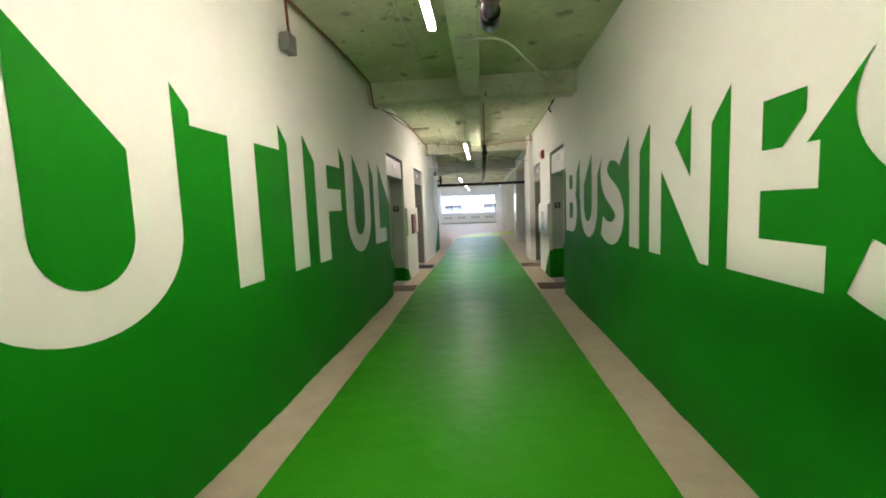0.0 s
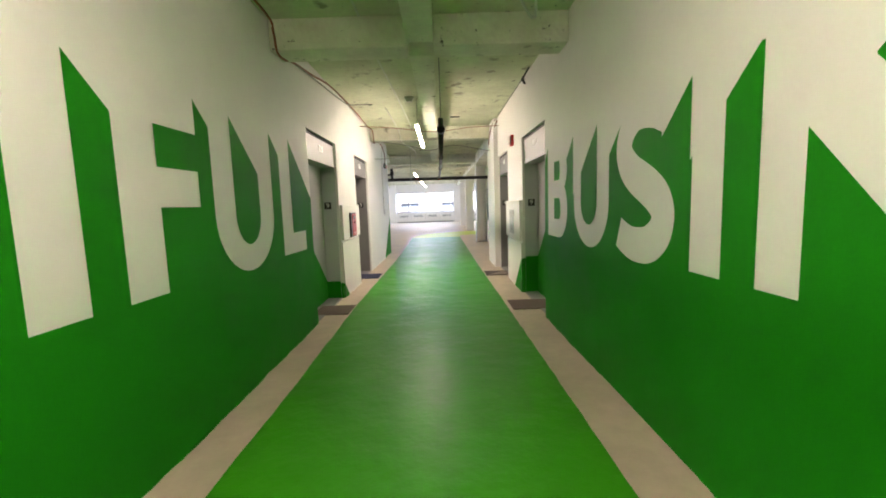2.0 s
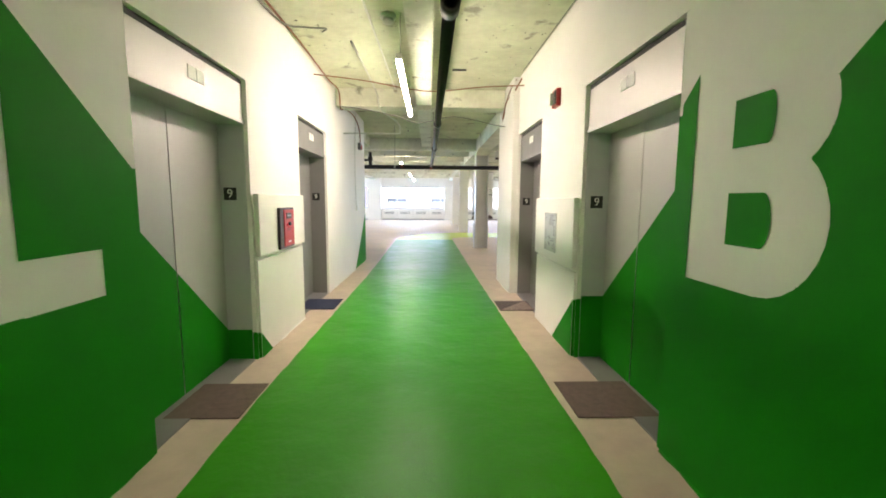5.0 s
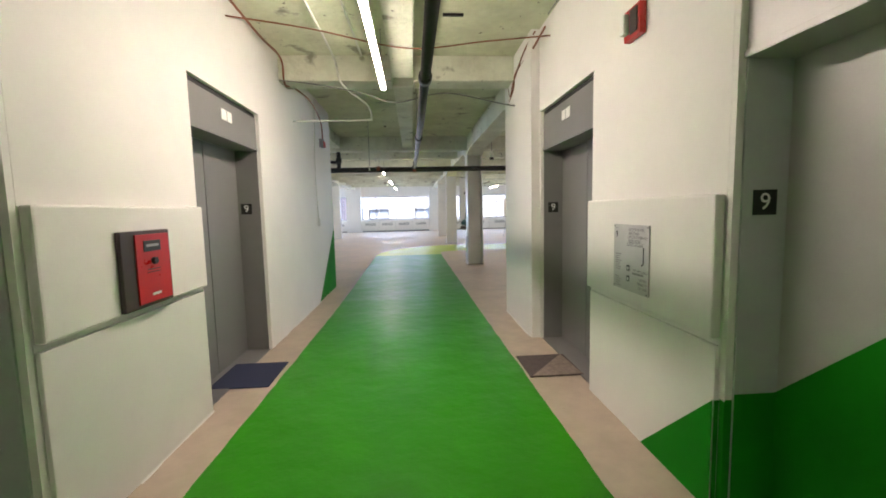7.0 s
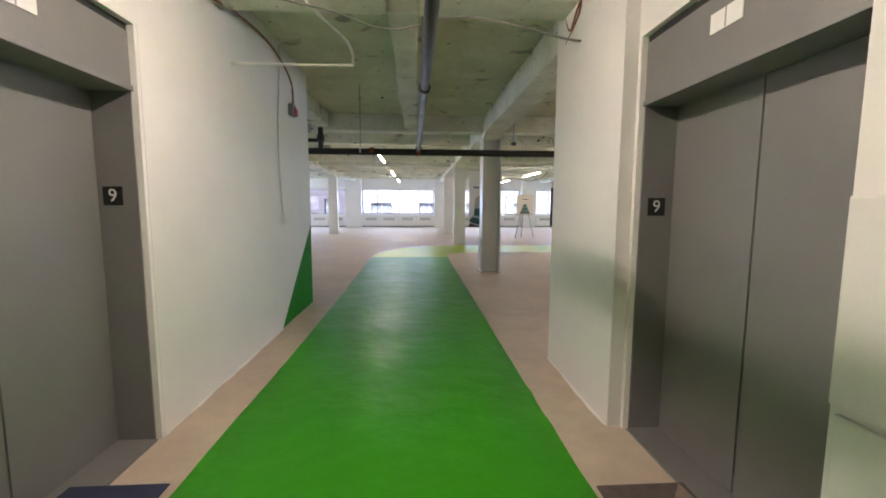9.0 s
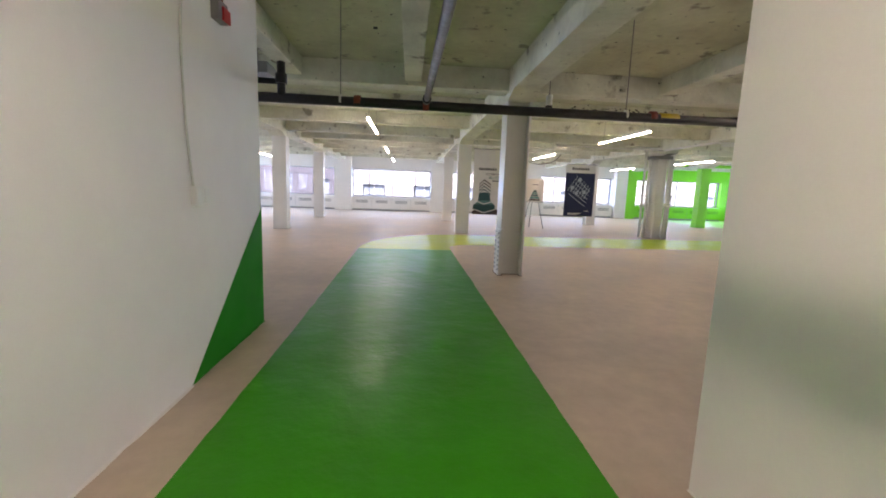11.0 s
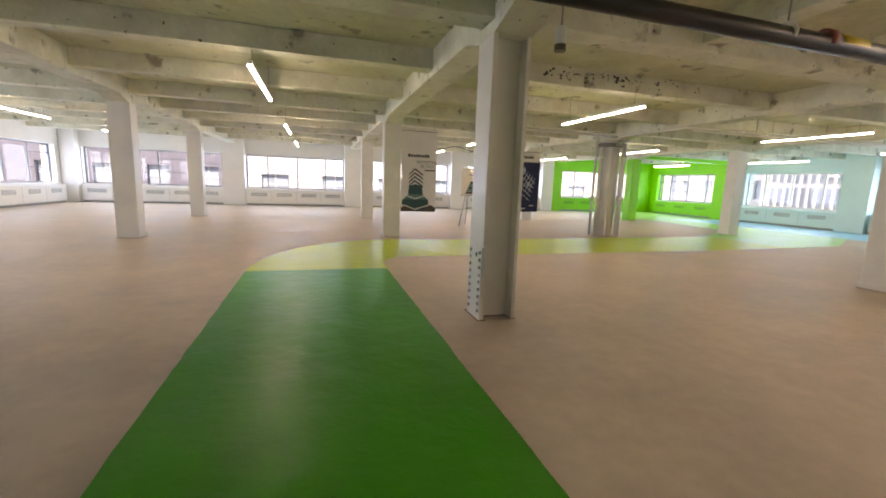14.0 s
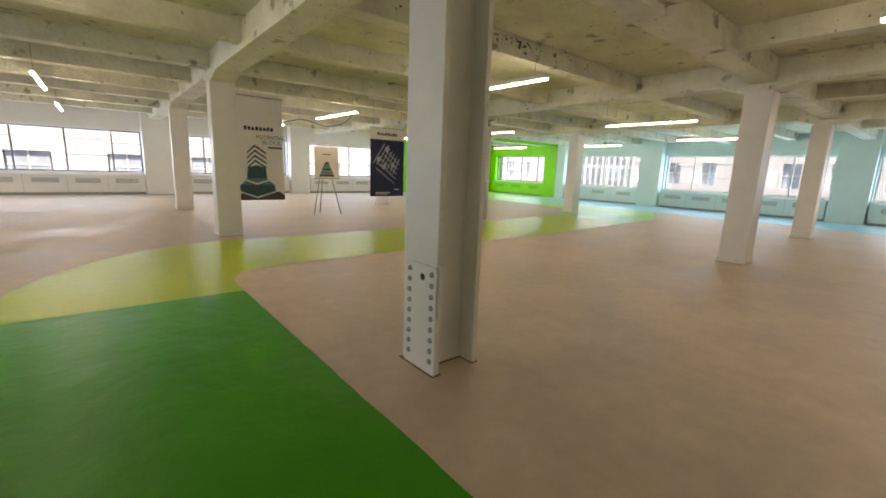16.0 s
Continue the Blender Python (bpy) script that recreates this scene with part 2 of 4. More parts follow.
# corridor walls, with lintels over the lifts
left = bmesh.new()
for y0, y1 in ((YB, 7.0), (8.50, 9.85), (11.28, YLE)):
    add_box(left, XL - 0.55, y0, 0, XL, y1, ZC)
for y0, y1 in DOORS_L:
    add_box(left, XL - 0.55, y0, ZD, XL, y1, ZC)
    # unseen infill behind the doors, added to keep outside light from leaking in
    add_box(left, XL - 0.55, y0, 0, XL - 0.32, y1, ZD)
wall_west = structure("wall_west", left, WHITE, "white-painted plaster corridor wall with lift openings", "wall")
right = bmesh.new()
for y0, y1 in ((YB, 7.0), (8.50, 9.865)):
    add_box(right, XR, y0, 0, XR + 0.55, y1, ZC)
add_box(right, XR2, 11.24, 0, XR2 + 0.62, YRE, ZC)
for y0, y1 in DOORS_R:
    add_box(right, XR, y0, ZD, XR + 0.55, y1, ZC)
    # the same unseen light-blocking infill on this side
    add_box(right, XR + 0.32, y0, 0, XR + 0.55, y1, ZD)
wall_east = structure("wall_east", right, WHITE, "white-painted plaster corridor wall with lift openings", "wall")
# three walls out of view, added to close the rooms against outside light
structure("wall_back", box(XL, YB - 0.3, 0, XR, YB, ZC), WHITE, "plain white wall added out of view to close the corridor", "wall")
structure("wall_hall_west_core", box(HX0, YLE - 0.4, 0, XL - 0.55, YLE, ZC), WHITE, "white wall added out of view to close the hall along the lift core", "wall")
structure("wall_hall_east_core", box(XR2 + 0.62, YRE - 0.4, 0, HX1, YRE, ZC), WHITE, "white wall added out of view to close the hall along the lift core", "wall")

# painted lettering: green paint round white letters; s runs along the wall
SLOPE = 0.92


def bar(s0, z0, s1, z1):
    return [(s0, z0), (s1, z0), (s1, z1), (s0, z1)]


def ring(sc, zc, rs0, rz0, rs1, rz1, a0, a1, n=14, si=None):
    """Convex bits of a curved stroke between two ellipses."""
    inner = sc if si is None else si
    out = []
    for k in range(n):
        a, b = radians(a0 + (a1 - a0) * k / n), radians(a0 + (a1 - a0) * (k + 1) / n)
        out.append([(sc + rs0 * math.cos(a), zc + rz0 * math.sin(a)), (sc + rs0 * math.cos(b), zc + rz0 * math.sin(b)),
                    (inner + rs1 * math.cos(b), zc + rz1 * math.sin(b)), (inner + rs1 * math.cos(a), zc + rz1 * math.sin(a))])
    return out


TOP = 2.5


def letter_u(s0, s1, i0, i1, z0, zi, zc):
    c, ci = (s0 + s1) / 2, (i0 + i1) / 2
    return [bar(s0, zc, i0, TOP), bar(i1, zc, s1, TOP)] + ring(c, zc, (s1 - s0) / 2, zc - z0, (i1 - i0) / 2, zc - zi, 180, 360, 20, ci)


def letter_s(s0):
    """A curved S, its far edge at s0, along falling s."""
    k = [(s0 - 0.69, 1.965, 0), (s0 - 0.53, 2.025, 0), (s0 - 0.33, 2.04, 0), (s0 - 0.185, 1.965, 0), (s0 - 0.12, 1.84, 0), (s0 - 0.165, 1.73, 0), (s0 - 0.275, 1.645, 0), (s0 - 0.41, 1.583, 0),
         (s0 - 0.53, 1.523, 0), (s0 - 0.625, 1.45, 0), (s0 - 0.655, 1.362, 0), (s0 - 0.61, 1.26, 0), (s0 - 0.475, 1.183, 0), (s0 - 0.29, 1.17, 0), (s0 - 0.15, 1.20, 0), (s0 - 0.05, 1.24, 0)]
    line = smooth_line(k, 5)
    out = []
    for i in range(len(line) - 1):
        w = 0.115 + 0.016 * math.sin(math.pi * i / len(line)) ** 2
        d0 = (line[min(i + 1, len(line) - 1)] - line[max(i - 1, 0)]).normalized()
        d1 = (line[min(i + 2, len(line) - 1)] - line[i]).normalized()
        n0, n1 = Vector((-d0.y, d0.x, 0)) * w, Vector((-d1.y, d1.x, 0)) * w
        out.append([tuple(q[:2]) for q in (line[i] - n0, line[i] + n0, line[i + 1] + n1, line[i + 1] - n1)])
    return out + [bar(s0 - 0.68, 1.99, s0 - 0.06, TOP)]


LETTERS_L = letter_u(0.98, 2.06, 1.285, 1.75, 1.015, 1.23, 1.46)
LETTERS_L += [bar(2.19, 2.02, 3.21, TOP), bar(2.53, 1.035, 2.84, TOP)]
LETTERS_L += [bar(3.35, 1.02, 3.655, TOP)]
LETTERS_L += [bar(3.895, 1.015, 4.205, TOP), bar(4.205, 1.52, 4.61, 1.755), bar(4.205, 2.0, 4.62, TOP)]
LETTERS_L += letter_u(4.785, 5.835, 5.09, 5.54, 0.977, 1.20, 1.45)
LETTERS_L += [bar(6.05, 1.005, 6.345, TOP), bar(6.345, 1.0, 6.755, 1.225)]
APEX_L = [(-9, 2.22), (1.285, 2.26), (2.06, 2.22), (2.19, 2.22, 0), (3.21, 2.22), (3.655, 2.22), (4.205, 2.22, 0), (4.62, 2.235), (5.09, 2.22), (5.835, 2.22), (6.345, 2.23)]
LETTERS_R = [bar(6.60, 1.07, 6.87, TOP), bar(6.40, 1.07, 6.60, 1.275), bar(6.40, 1.51, 6.60, 1.71), bar(6.40, 1.92, 6.60, TOP)]
LETTERS_R += ring(6.40, 1.392, 0.30, 0.32, 0.05, 0.118, 90, 270, 14)
LETTERS_R += ring(6.40, 1.815, 0.29, 0.26, 0.03, 0.105, 90, 270, 14) + [[(6.13, 1.90), (6.41, 2.03), (6.41, TOP), (6.13, TOP)]]
LETTERS_R += letter_u(5.03, 5.88, 5.285, 5.68, 1.06, 1.26, 1.46)
LETTERS_R += letter_s(4.89) + letter_s(1.635)
LETTERS_R += [bar(3.71, 1.085, 3.955, TOP)]
LETTERS_R += [bar(3.27, 1.085, 3.49, TOP), [(2.59, 1.10), (2.70, 1.10), (2.83, 1.24), (2.83, TOP), (2.59, TOP)], [(3.28, 1.73), (2.70, 1.10), (2.60, 1.10), (2.82, 1.63), (3.05, 1.89), (3.28, 2.16)], bar(3.05, 1.89, 3.28, TOP)]
LETTERS_R += [bar(2.14, 1.11, 2.405, TOP), bar(1.735, 1.11, 2.14, 1.30), bar(1.79, 1.53, 2.14, 1.72), bar(1.75, 1.95, 2.14, TOP),
              [(2.00, 1.72), (1.75, 1.97), (1.75, TOP), (1.46, TOP), (1.46, 2.12), (1.86, 1.72)]]
APEX_R = [(-9, 2.1), (1.5, 2.08), (1.87, 2.1, 0), (2.405, 2.11), (2.83, 2.10), (3.06, 2.1, 0), (3.51, 2.10), (3.975, 2.10), (4.26, 2.1, 0), (4.825, 2.01), (5.285, 2.10), (5.91, 2.10), (6.16, 2.1, 0), (6.86, 2.12), (6.999, 1.937)]


def top_line(apexes, s):
    a = [p for p in apexes if p[0] <= s][-1]
    return 2.2 if a[0] < -5 else max(0.0, a[1] - (a[2] if len(a) > 2 else SLOPE) * (s - a[0]))


def spans(polys, s):
    """Heights that the letters cover on the upright line at s."""
    out = []
    for p in polys:
        zs = []
        for (a, za), (b, zb) in zip(p, p[1:] + p[:1]):
            if (a - s) * (b - s) < 0:
                zs.append(za + (zb - za) * (s - a) / (b - a))
        if len(zs) >= 2:
            out.append((min(zs), max(zs)))
    out.sort()
    merged = []
    for a, b in out:
        if merged and a <= merged[-1][1] + 0.002:
            merged[-1][1] = max(merged[-1][1], b)
        else:
            merged.append([a, b])
    return merged


def green_spans(polys, apexes, s):
    h, z, out = top_line(apexes, s), 0.0, []
    for a, b in spans(polys, s):
        if a >= h:
            break
        if a > z + 0.001:
            out.append((z, a))
        z = max(z, b)
    if z < h:
        out.append((z, h))
    return out


def painted(polys, apexes, s0, s1, at, step=0.012):
    """The green paint between s0 and s1, in thin upright strips that follow the letters' outlines."""
    cuts = {s0, s1} | {p[0] for p in apexes} | {q[0] for p in polys for q in p}
    n = int((s1 - s0) / step)
    cuts |= {s0 + (s1 - s0) * k / n for k in range(n + 1)}
    cuts = sorted(c for c in cuts if s0 - 1e-6 <= c <= s1 + 1e-6)
    keep = [cuts[0]]
    for c in cuts[1:]:
        if c - keep[-1] > 0.0008:
            keep.append(c)
    bm = bmesh.new()
    for a, b in zip(keep, keep[1:]):
        e = 0.0002
        ga, gb = green_spans(polys, apexes, a + e), green_spans(polys, apexes, b - e)
        if len(ga) != len(gb):
            ga = gb = green_spans(polys, apexes, (a + b) / 2)
        for (p, q), (u, v) in zip(ga, gb):
            if q - p < 0.0015 and v - u < 0.0015:
                continue
            bm.faces.new([bm.verts.new(at(*w)) for w in ((a, p), (b, u), (b, v), (a, q))])
    return bm


def turned(bm, x):
    """Faces that look along x."""
    for f in bm.faces:
        f.normal_update()
        if f.normal.x * x < 0:
            f.normal_flip()
    return bm


def film(name, bm, mat, label):
    bmesh.ops.remove_doubles(bm, verts=bm.verts, dist=0.0004)
    me = bpy.data.meshes.new(name)
    bm.to_mesh(me)
    bm.free()
    me.materials.append(mat)
    return tagged(new(name, me), label, "wall paint", "", "structure")


film("wall_paint", turned(painted(LETTERS_L, APEX_L, YB, 7.0, lambda s, z: (XL + 0.003, s, z)), 1), GREEN, "green wall paint leaving giant white letters U T I F U L")
film("wall_paint", turned(painted(LETTERS_R, APEX_R, YB, 7.0, lambda s, z: (XR - 0.003, s, z)), -1), GREEN, "green wall paint leaving giant white letters B U S I N E S")


def wedge(x, y0, y1, face, apexes):
    pts = [(y0, 0), (y1, 0), (y1, top_line(apexes, y1)), (y0, top_line(apexes, y0))]
    if pts[2][1] <= 0:
        pts = [(y0, 0), (y0 + top_line(apexes, y0) / SLOPE, 0), (y0, top_line(apexes, y0))]
    return turned(sheet(pts, lambda s, z: (x, s, z)), face)


film("wall_paint", turned(sheet([(13.60, 0), (YLE, 0), (YLE, 1.17)], lambda s, z: (XL + 0.003, s, z)), 1), GREEN, "dark green painted wedge at the wall's end")

# floor paint
Z = 0.004
def uneven(points, step=0.16, by=0.006, seed=3):
    """The same outline with the small waver of a rolled paint edge."""
    rng = random.Random(seed)
    out = []
    for (x0, y0), (x1, y1) in zip(points, points[1:] + points[:1]):
        n = max(1, int(math.hypot(x1 - x0, y1 - y0) / step))
        for k in range(n):
            t = k / n
            d = by if k else 0.0
            out.append((x0 + (x1 - x0) * t + rng.uniform(-d, d), y0 + (y1 - y0) * t + (rng.uniform(-d, d) * 0.3 if k else 0.0)))
    return out


pathway = [(-1.14, YB), (1.085, YB), (1.075, 3.0), (1.05, 6.0), (0.985, 12.4), (0.96, 20.38), (-1.19, 20.38), (-1.13, 14.5), (-1.13, 12.5), (-1.19, 8.0), (-1.15, 5.0)]
structure("floor_paint", sheet(uneven(pathway), lambda x, y: (x, y, Z)), PATHGREEN, "glossy green painted walkway on the concrete floor", "floor paint")
bend = [(0.96, 20.38)]
for k in range(1, 9):
    a = radians(180 - 90 * k / 8)
    bend.append((1.56 + 0.60 * math.cos(a), 20.75 + 0.65 * math.sin(a)))
bend += [(8.9, 21.55), (12.2, 21.75), (12.2, 24.2), (7.3, 23.85), (3.0, 23.75), (1.6, 23.8)]
for k in range(1, 13):
    a = radians(90 + 90 * k / 12)
    bend.append((1.6 + 2.79 * math.cos(a), 20.38 + 3.42 * math.sin(a) ** 1.0))
bend = [p for p in bend if p[1] >= 20.379]
structure("floor_paint", sheet(bend, lambda x, y: (x, y, Z)), LIME, "curved lime-yellow painted floor band", "floor paint")
structure("floor_paint", sheet([(12.2, 21.75), (14.7, 21.95), (17.6, 23.4), (17.6, 36.4), (14.9, 36.4), (15.6, 30.0), (15.0, 26.0), (12.2, 24.2)], lambda x, y: (x, y, Z)), LEAF, "light green painted floor band", "floor paint")
structure("floor_paint", sheet([(17.6, YRE + 0.01), (21.05, YRE + 0.01), (21.05, 31.0), (17.6, 31.0)], lambda x, y: (x, y, Z)), BLUE, "pale sky-blue painted floor by the windows", "floor paint")
structure("floor_paint", sheet([(17.6, 31.0), (21.05, 31.0), (21.05, 36.4), (17.6, 36.4)], lambda x, y: (x, y, Z)), LEAF, "light green painted floor in the corner", "floor paint")

# ragged edge of paint and plaster where the walls meet the floor
def ragged_edge(x, side, y0, y1, mat, label, seed):
    rng = random.Random(seed)
    bm = bmesh.new()
    n = int((y1 - y0) / 0.05)
    w, rows = 0.01, []
    for k in range(n + 1):
        w = min(0.026, max(0.002, w + rng.uniform(-0.006, 0.006)))
        y = y0 + (y1 - y0) * k / n
        rows.append((bm.verts.new((x, y, 0.006)), bm.verts.new((x - side * w, y, 0.0025))))
    for (a, b), (c, d) in zip(rows, rows[1:]):
        bm.faces.new((a, b, d, c))
    return structure("trim", bm, mat, label, "wall edge")


for x, side, y0, y1, mat, seed in ((XL, -1, YB, 6.99, GREEN, 1), (XR, 1, YB, 6.99, GREEN, 2), (XL, -1, 13.62, YLE, GREEN, 3), (XL, -1, 11.3, 13.6, WHITE, 4), (XR2, 1, 11.26, YRE, WHITE, 5),
                                   (XL + 0.022, -1, 9.0, 9.84, WHITE, 6), (XR - 0.022, 1, 9.1, 9.86, WHITE, 7)):
    ragged_edge(x, side, y0, y1, mat, "ragged line of wall paint at the floor", seed)

# ---- beams ----
def beam(x0, y0, z0, x1, y1, label="white-painted concrete ceiling beam, chipped"):
    return structure("beam", box(x0, y0, z0, x1, y1, ZC, 0.012), BEAM, label, "beam")


GX = (-4.08, 1.70, 8.45, 14.0)          # girder lines
ROWS_Y = (19.95, 22.15, 24.35, 26.2, 28.05, 29.9, 32.2, 34.5)
beam(XL, 6.05, 3.04, -0.155, 6.4)
beam(0.115, 6.05, 3.04, XR, 6.4)
beam(XL, 12.0, 3.04, -0.155, 12.35)
beam(0.115, 12.0, 3.04, XR2, 12.35)
for a, b in ((YB, 6.045), (6.405, 11.995), (12.355, 17.595)):
    beam(-0.15, a, 3.07, 0.11, b)
for x in (-7.6, -5.8, -1.85, 4.15, 6.4, 11.2, 17.5):
    beam(x - 0.13, YRE if x > 0 else YLE, 3.07, x + 0.13, 17.595)
for x in GX:
    beam(x - 0.2, YRE if x > 0 else YLE, 2.97, x + 0.2, 17.595)
    beam(x - 0.2, 17.955, 2.97, x + 0.2, HY1 - 0.55)
    for y in (17.775, 24.35, 29.9):
        bm = bmesh.new()
        lo = [bm.verts.new((x + i * 0.205, y + j * 0.22, 2.86)) for i, j in ((-1, -1), (1, -1), (1, 1), (-1, 1))]
        hi = [bm.verts.new((x + i * 0.207, y + j * 0.62, 2.975)) for i, j in ((-1, -1), (1, -1), (1, 1), (-1, 1))]
        bm.faces.new(lo[::-1])
        bm.faces.new(hi)
        for k in range(4):
            bm.faces.new((lo[k], lo[(k + 1) % 4], hi[(k + 1) % 4], hi[k]))
        structure("beam_haunch", bm, BEAM, "tapered concrete haunch over a column", "beam")
edges = [HX0] + [v for x in GX for v in (x - 0.205, x + 0.205)] + [HX1]
beam(HX0, 17.6, 3.0, HX1, 17.95, "white-painted concrete cross beam over the columns")
for y in ROWS_Y:
    for a, b in zip(edges[::2], edges[1::2]):
        beam(a, y - 0.13, 3.05, b, y + 0.13)

# chipped paint in a band along the face of one beam
rng = random.Random(11)
chips = bmesh.new()
for k in range(90):
    cx, cz, w = rng.triangular(2.2, 6.6, 3.6), rng.triangular(3.10, 3.32, 3.25), rng.uniform(0.008, 0.035)
    chips.faces.new([chips.verts.new((cx + w * math.cos(a) * rng.uniform(0.5, 1.4), 19.8165, cz + 0.7 * w * math.sin(a) * rng.uniform(0.5, 1.2))) for a in (0, 1.2, 2.5, 3.8, 5.1)])
tagged(new("paint_chips", mesh_of("paint_chips", chips, DARKFRAME)), "dark chips in the beam's paint", "paint chips", "", "stuff")

# ---- outer walls with windows ----
SILL, HEAD = 0.82, 2.49


def outer_wall(name, along, place, thick, u0, u1, bays, mat, label):
    """A wall with window openings; along: the axis it runs on; place: its inner face; thick: signed, outwards."""
    bm = bmesh.new()

    def put(a, b, z0, z1):
        if along == "x":
            add_box(bm, a, min(place, place + thick), z0, b, max(place, place + thick), z1)
        else:
            add_box(bm, min(place, place + thick), a, z0, max(place, place + thick), b, z1)
    at = u0
    for a, b in bays:
        put(at, a, 0, ZC)
        put(a, b, 0, SILL)
        put(a, b, HEAD, ZC)
        at = b
    put(at, u1, 0, ZC)
    return structure(name, bm, mat, label, "wall")


def window(along, place, out, a, b, frame_mat, thirds=3, label="wide steel-framed window with daylight behind"):
    """Frame, sill, posts, cross bars and panes in an opening."""
    w = thing("window_1", *((a + b) / 2, place) if along == "x" else (place, (a + b) / 2), SILL, label, "window", "hall windows", "structure") if along == "x" else \
        thing("window_1", place, (a + b) / 2, SILL, label, "window", "hall windows", "structure")
    p0, p1 = place + out * 0.20, place + out * 0.26

    def piece(u0, u1, z0, z1, q0=p0, q1=p1):
        return box(u0, q0, z0, u1, q1, z1, 0.004) if along == "x" else box(q0, u0, z0, q1, u1, z1, 0.004)
    part("window_sill", piece(a + 0.003, b - 0.003, SILL + 0.002, SILL + 0.03, place - out * 0.02, p0), WHITE, w, "white painted sill")
    part("window_frame", piece(a + 0.002, b - 0.002, HEAD - 0.06, HEAD - 0.002), frame_mat, w)
    part("window_frame", piece(a + 0.002, b - 0.002, SILL + 0.03, SILL + 0.085), frame_mat, w)
    shares = (0.0, 0.21, 0.51, 0.80, 1.0) if thirds == 4 else (0.0, 0.34, 0.67, 1.0)
    n = len(shares) - 1
    xs = [a + (b - a) * k for k in shares]
    for k, u in enumerate(xs):
        half = 0.032 if 0 < k < n else 0.03
        u = min(max(u, a + 0.035), b - 0.035)
        part("mullion", piece(u - half, u + half, SILL + 0.086, HEAD - 0.061), frame_mat, w)
    for k in range(n):
        u0, u1 = xs[k] + 0.036, xs[k + 1] - 0.036
        for f in ((0.40, 0.76) if k % 2 == 0 else (0.70,) if k == 3 else ()):
            z = SILL + (HEAD - SILL) * f
            part("cross_bar", piece(u0, u1, z - 0.018, z + 0.018), frame_mat, w)
        pane = part("pane", piece(u0, u1, SILL + 0.09, HEAD - 0.065, place + out * 0.228, place + out * 0.234), GLASS, w)
        pane.visible_shadow = False
    return w


def radiator(along, place, out, a, b, mat, label):
    """A long cover under a window, with grilles in its front and a toe gap darkened by colour."""
    r = thing("radiator_cover", *(((a + b) / 2, place, 0) if along == "x" else (place, (a + b) / 2, 0)), label, "radiator cover", "radiator covers")
    f = place - out * 0.30

    def piece(u0, u1, z0, z1, q0, q1, bev=0.006):
        return box(u0, q0, z0, u1, q1, z1, bev) if along == "x" else box(q0, u0, z0, q1, u1, z1, bev)
    part("body", piece(a, b, 0.09, 0.74, f, place - out * 0.003), mat, r)
    # set-back base in darker grey, which puts the toe gap's shade in its colour
    part("base", piece(a + 0.02, b - 0.02, 0.0, 0.088, f + out * 0.06, place - out * 0.003), GRILLE, r)
    part("top", piece(a - 0.01, b + 0.01, 0.743, 0.78, f - out * 0.02, place - out * 0.003), mat, r)
    n = max(2, int((b - a) / 1.15))
    for k in range(n):
        c = a + (b - a) * (k + 0.5) / n
        g = part("grille", piece(c - 0.36, c + 0.36, 0.45, 0.62, f - out * 0.012, f - out * 0.002, 0.003), GRILLE if mat is not VIVID else VIVIDSHADE, r)
        for j in range(5):
            z = 0.468 + j * 0.031
            part("slat", piece(c - 0.345, c + 0.345, z, z + 0.012, f - out * 0.02, f - out * 0.0125, 0), mat, g)
    for k in range(1, n):
        c = a + (b - a) * k / n
        part("seam", piece(c - 0.004, c + 0.004, 0.1, 0.735, f - out * 0.003, f - out * 0.0005, 0), GRILLE, r)
    return r


# darker copy of the vivid green: shade between the slats, as colour
VIVIDSHADE = material("vivid_green_grille_shade", (0.10, 0.40, 0.004), 0.5, vary=0.05, bump=0.05)
FAR = [(-10.35, -4.56), (-3.56, 1.25), (2.55, 7.1), (8.15, 12.9), (14.35, 20.3)]
RIGHT = [(13.4, 17.4), (18.55, 24.75), (25.85, 30.25), (31.8, 36.2)]
LEFT = [(16.0, 20.5), (21.6, 25.6), (26.6, 30.6), (31.7, 36.1)]
WG = 13.7   # where the vivid green begins on the far wall
YG = 30.85  # and where it ends on the east wall
outer_wall("wall_north", "x", HY1, 0.5, HX0 - 0.5, WG, FAR[:4], WHITE, "white outer wall with wide windows")
outer_wall("wall_north_green", "x", HY1, 0.5, WG, HX1 + 0.5, FAR[4:], VIVID, "vivid green outer wall with a wide window")
outer_wall("wall_hall_east", "y", HX1, 0.5, YRE - 0.4, YG, RIGHT[:3], AQUA, "pale aqua outer wall with wide windows")
outer_wall("wall_hall_east_green", "y", HX1, 0.5, YG, HY1, RIGHT[3:], VIVID, "vivid green outer wall with a wide window")
outer_wall("wall_hall_west", "y", HX0, -0.5, YLE - 0.4, HY1, LEFT, WHITE, "white outer wall with wide windows")
structure("beam_edge", box(WG, 30.85, 2.98, HX1 - 0.02, 31.15, ZC - 0.003, 0.01), VIVID, "vivid green painted edge beam", "beam")
for u0, u1, m in ((-4.56, -3.56, WHITE), (1.25, 2.5, WHITE), (7.15, 8.1, WHITE), (12.95, 13.69, WHITE), (13.70, 14.30, VIVID), (-10.98, -10.4, WHITE)):
    structure("wall_pier", box(u0, HY1 - 0.42, 0, u1, HY1 - 0.004, ZC - 0.003, 0.01), m, "plain painted pier between the windows", "wall")
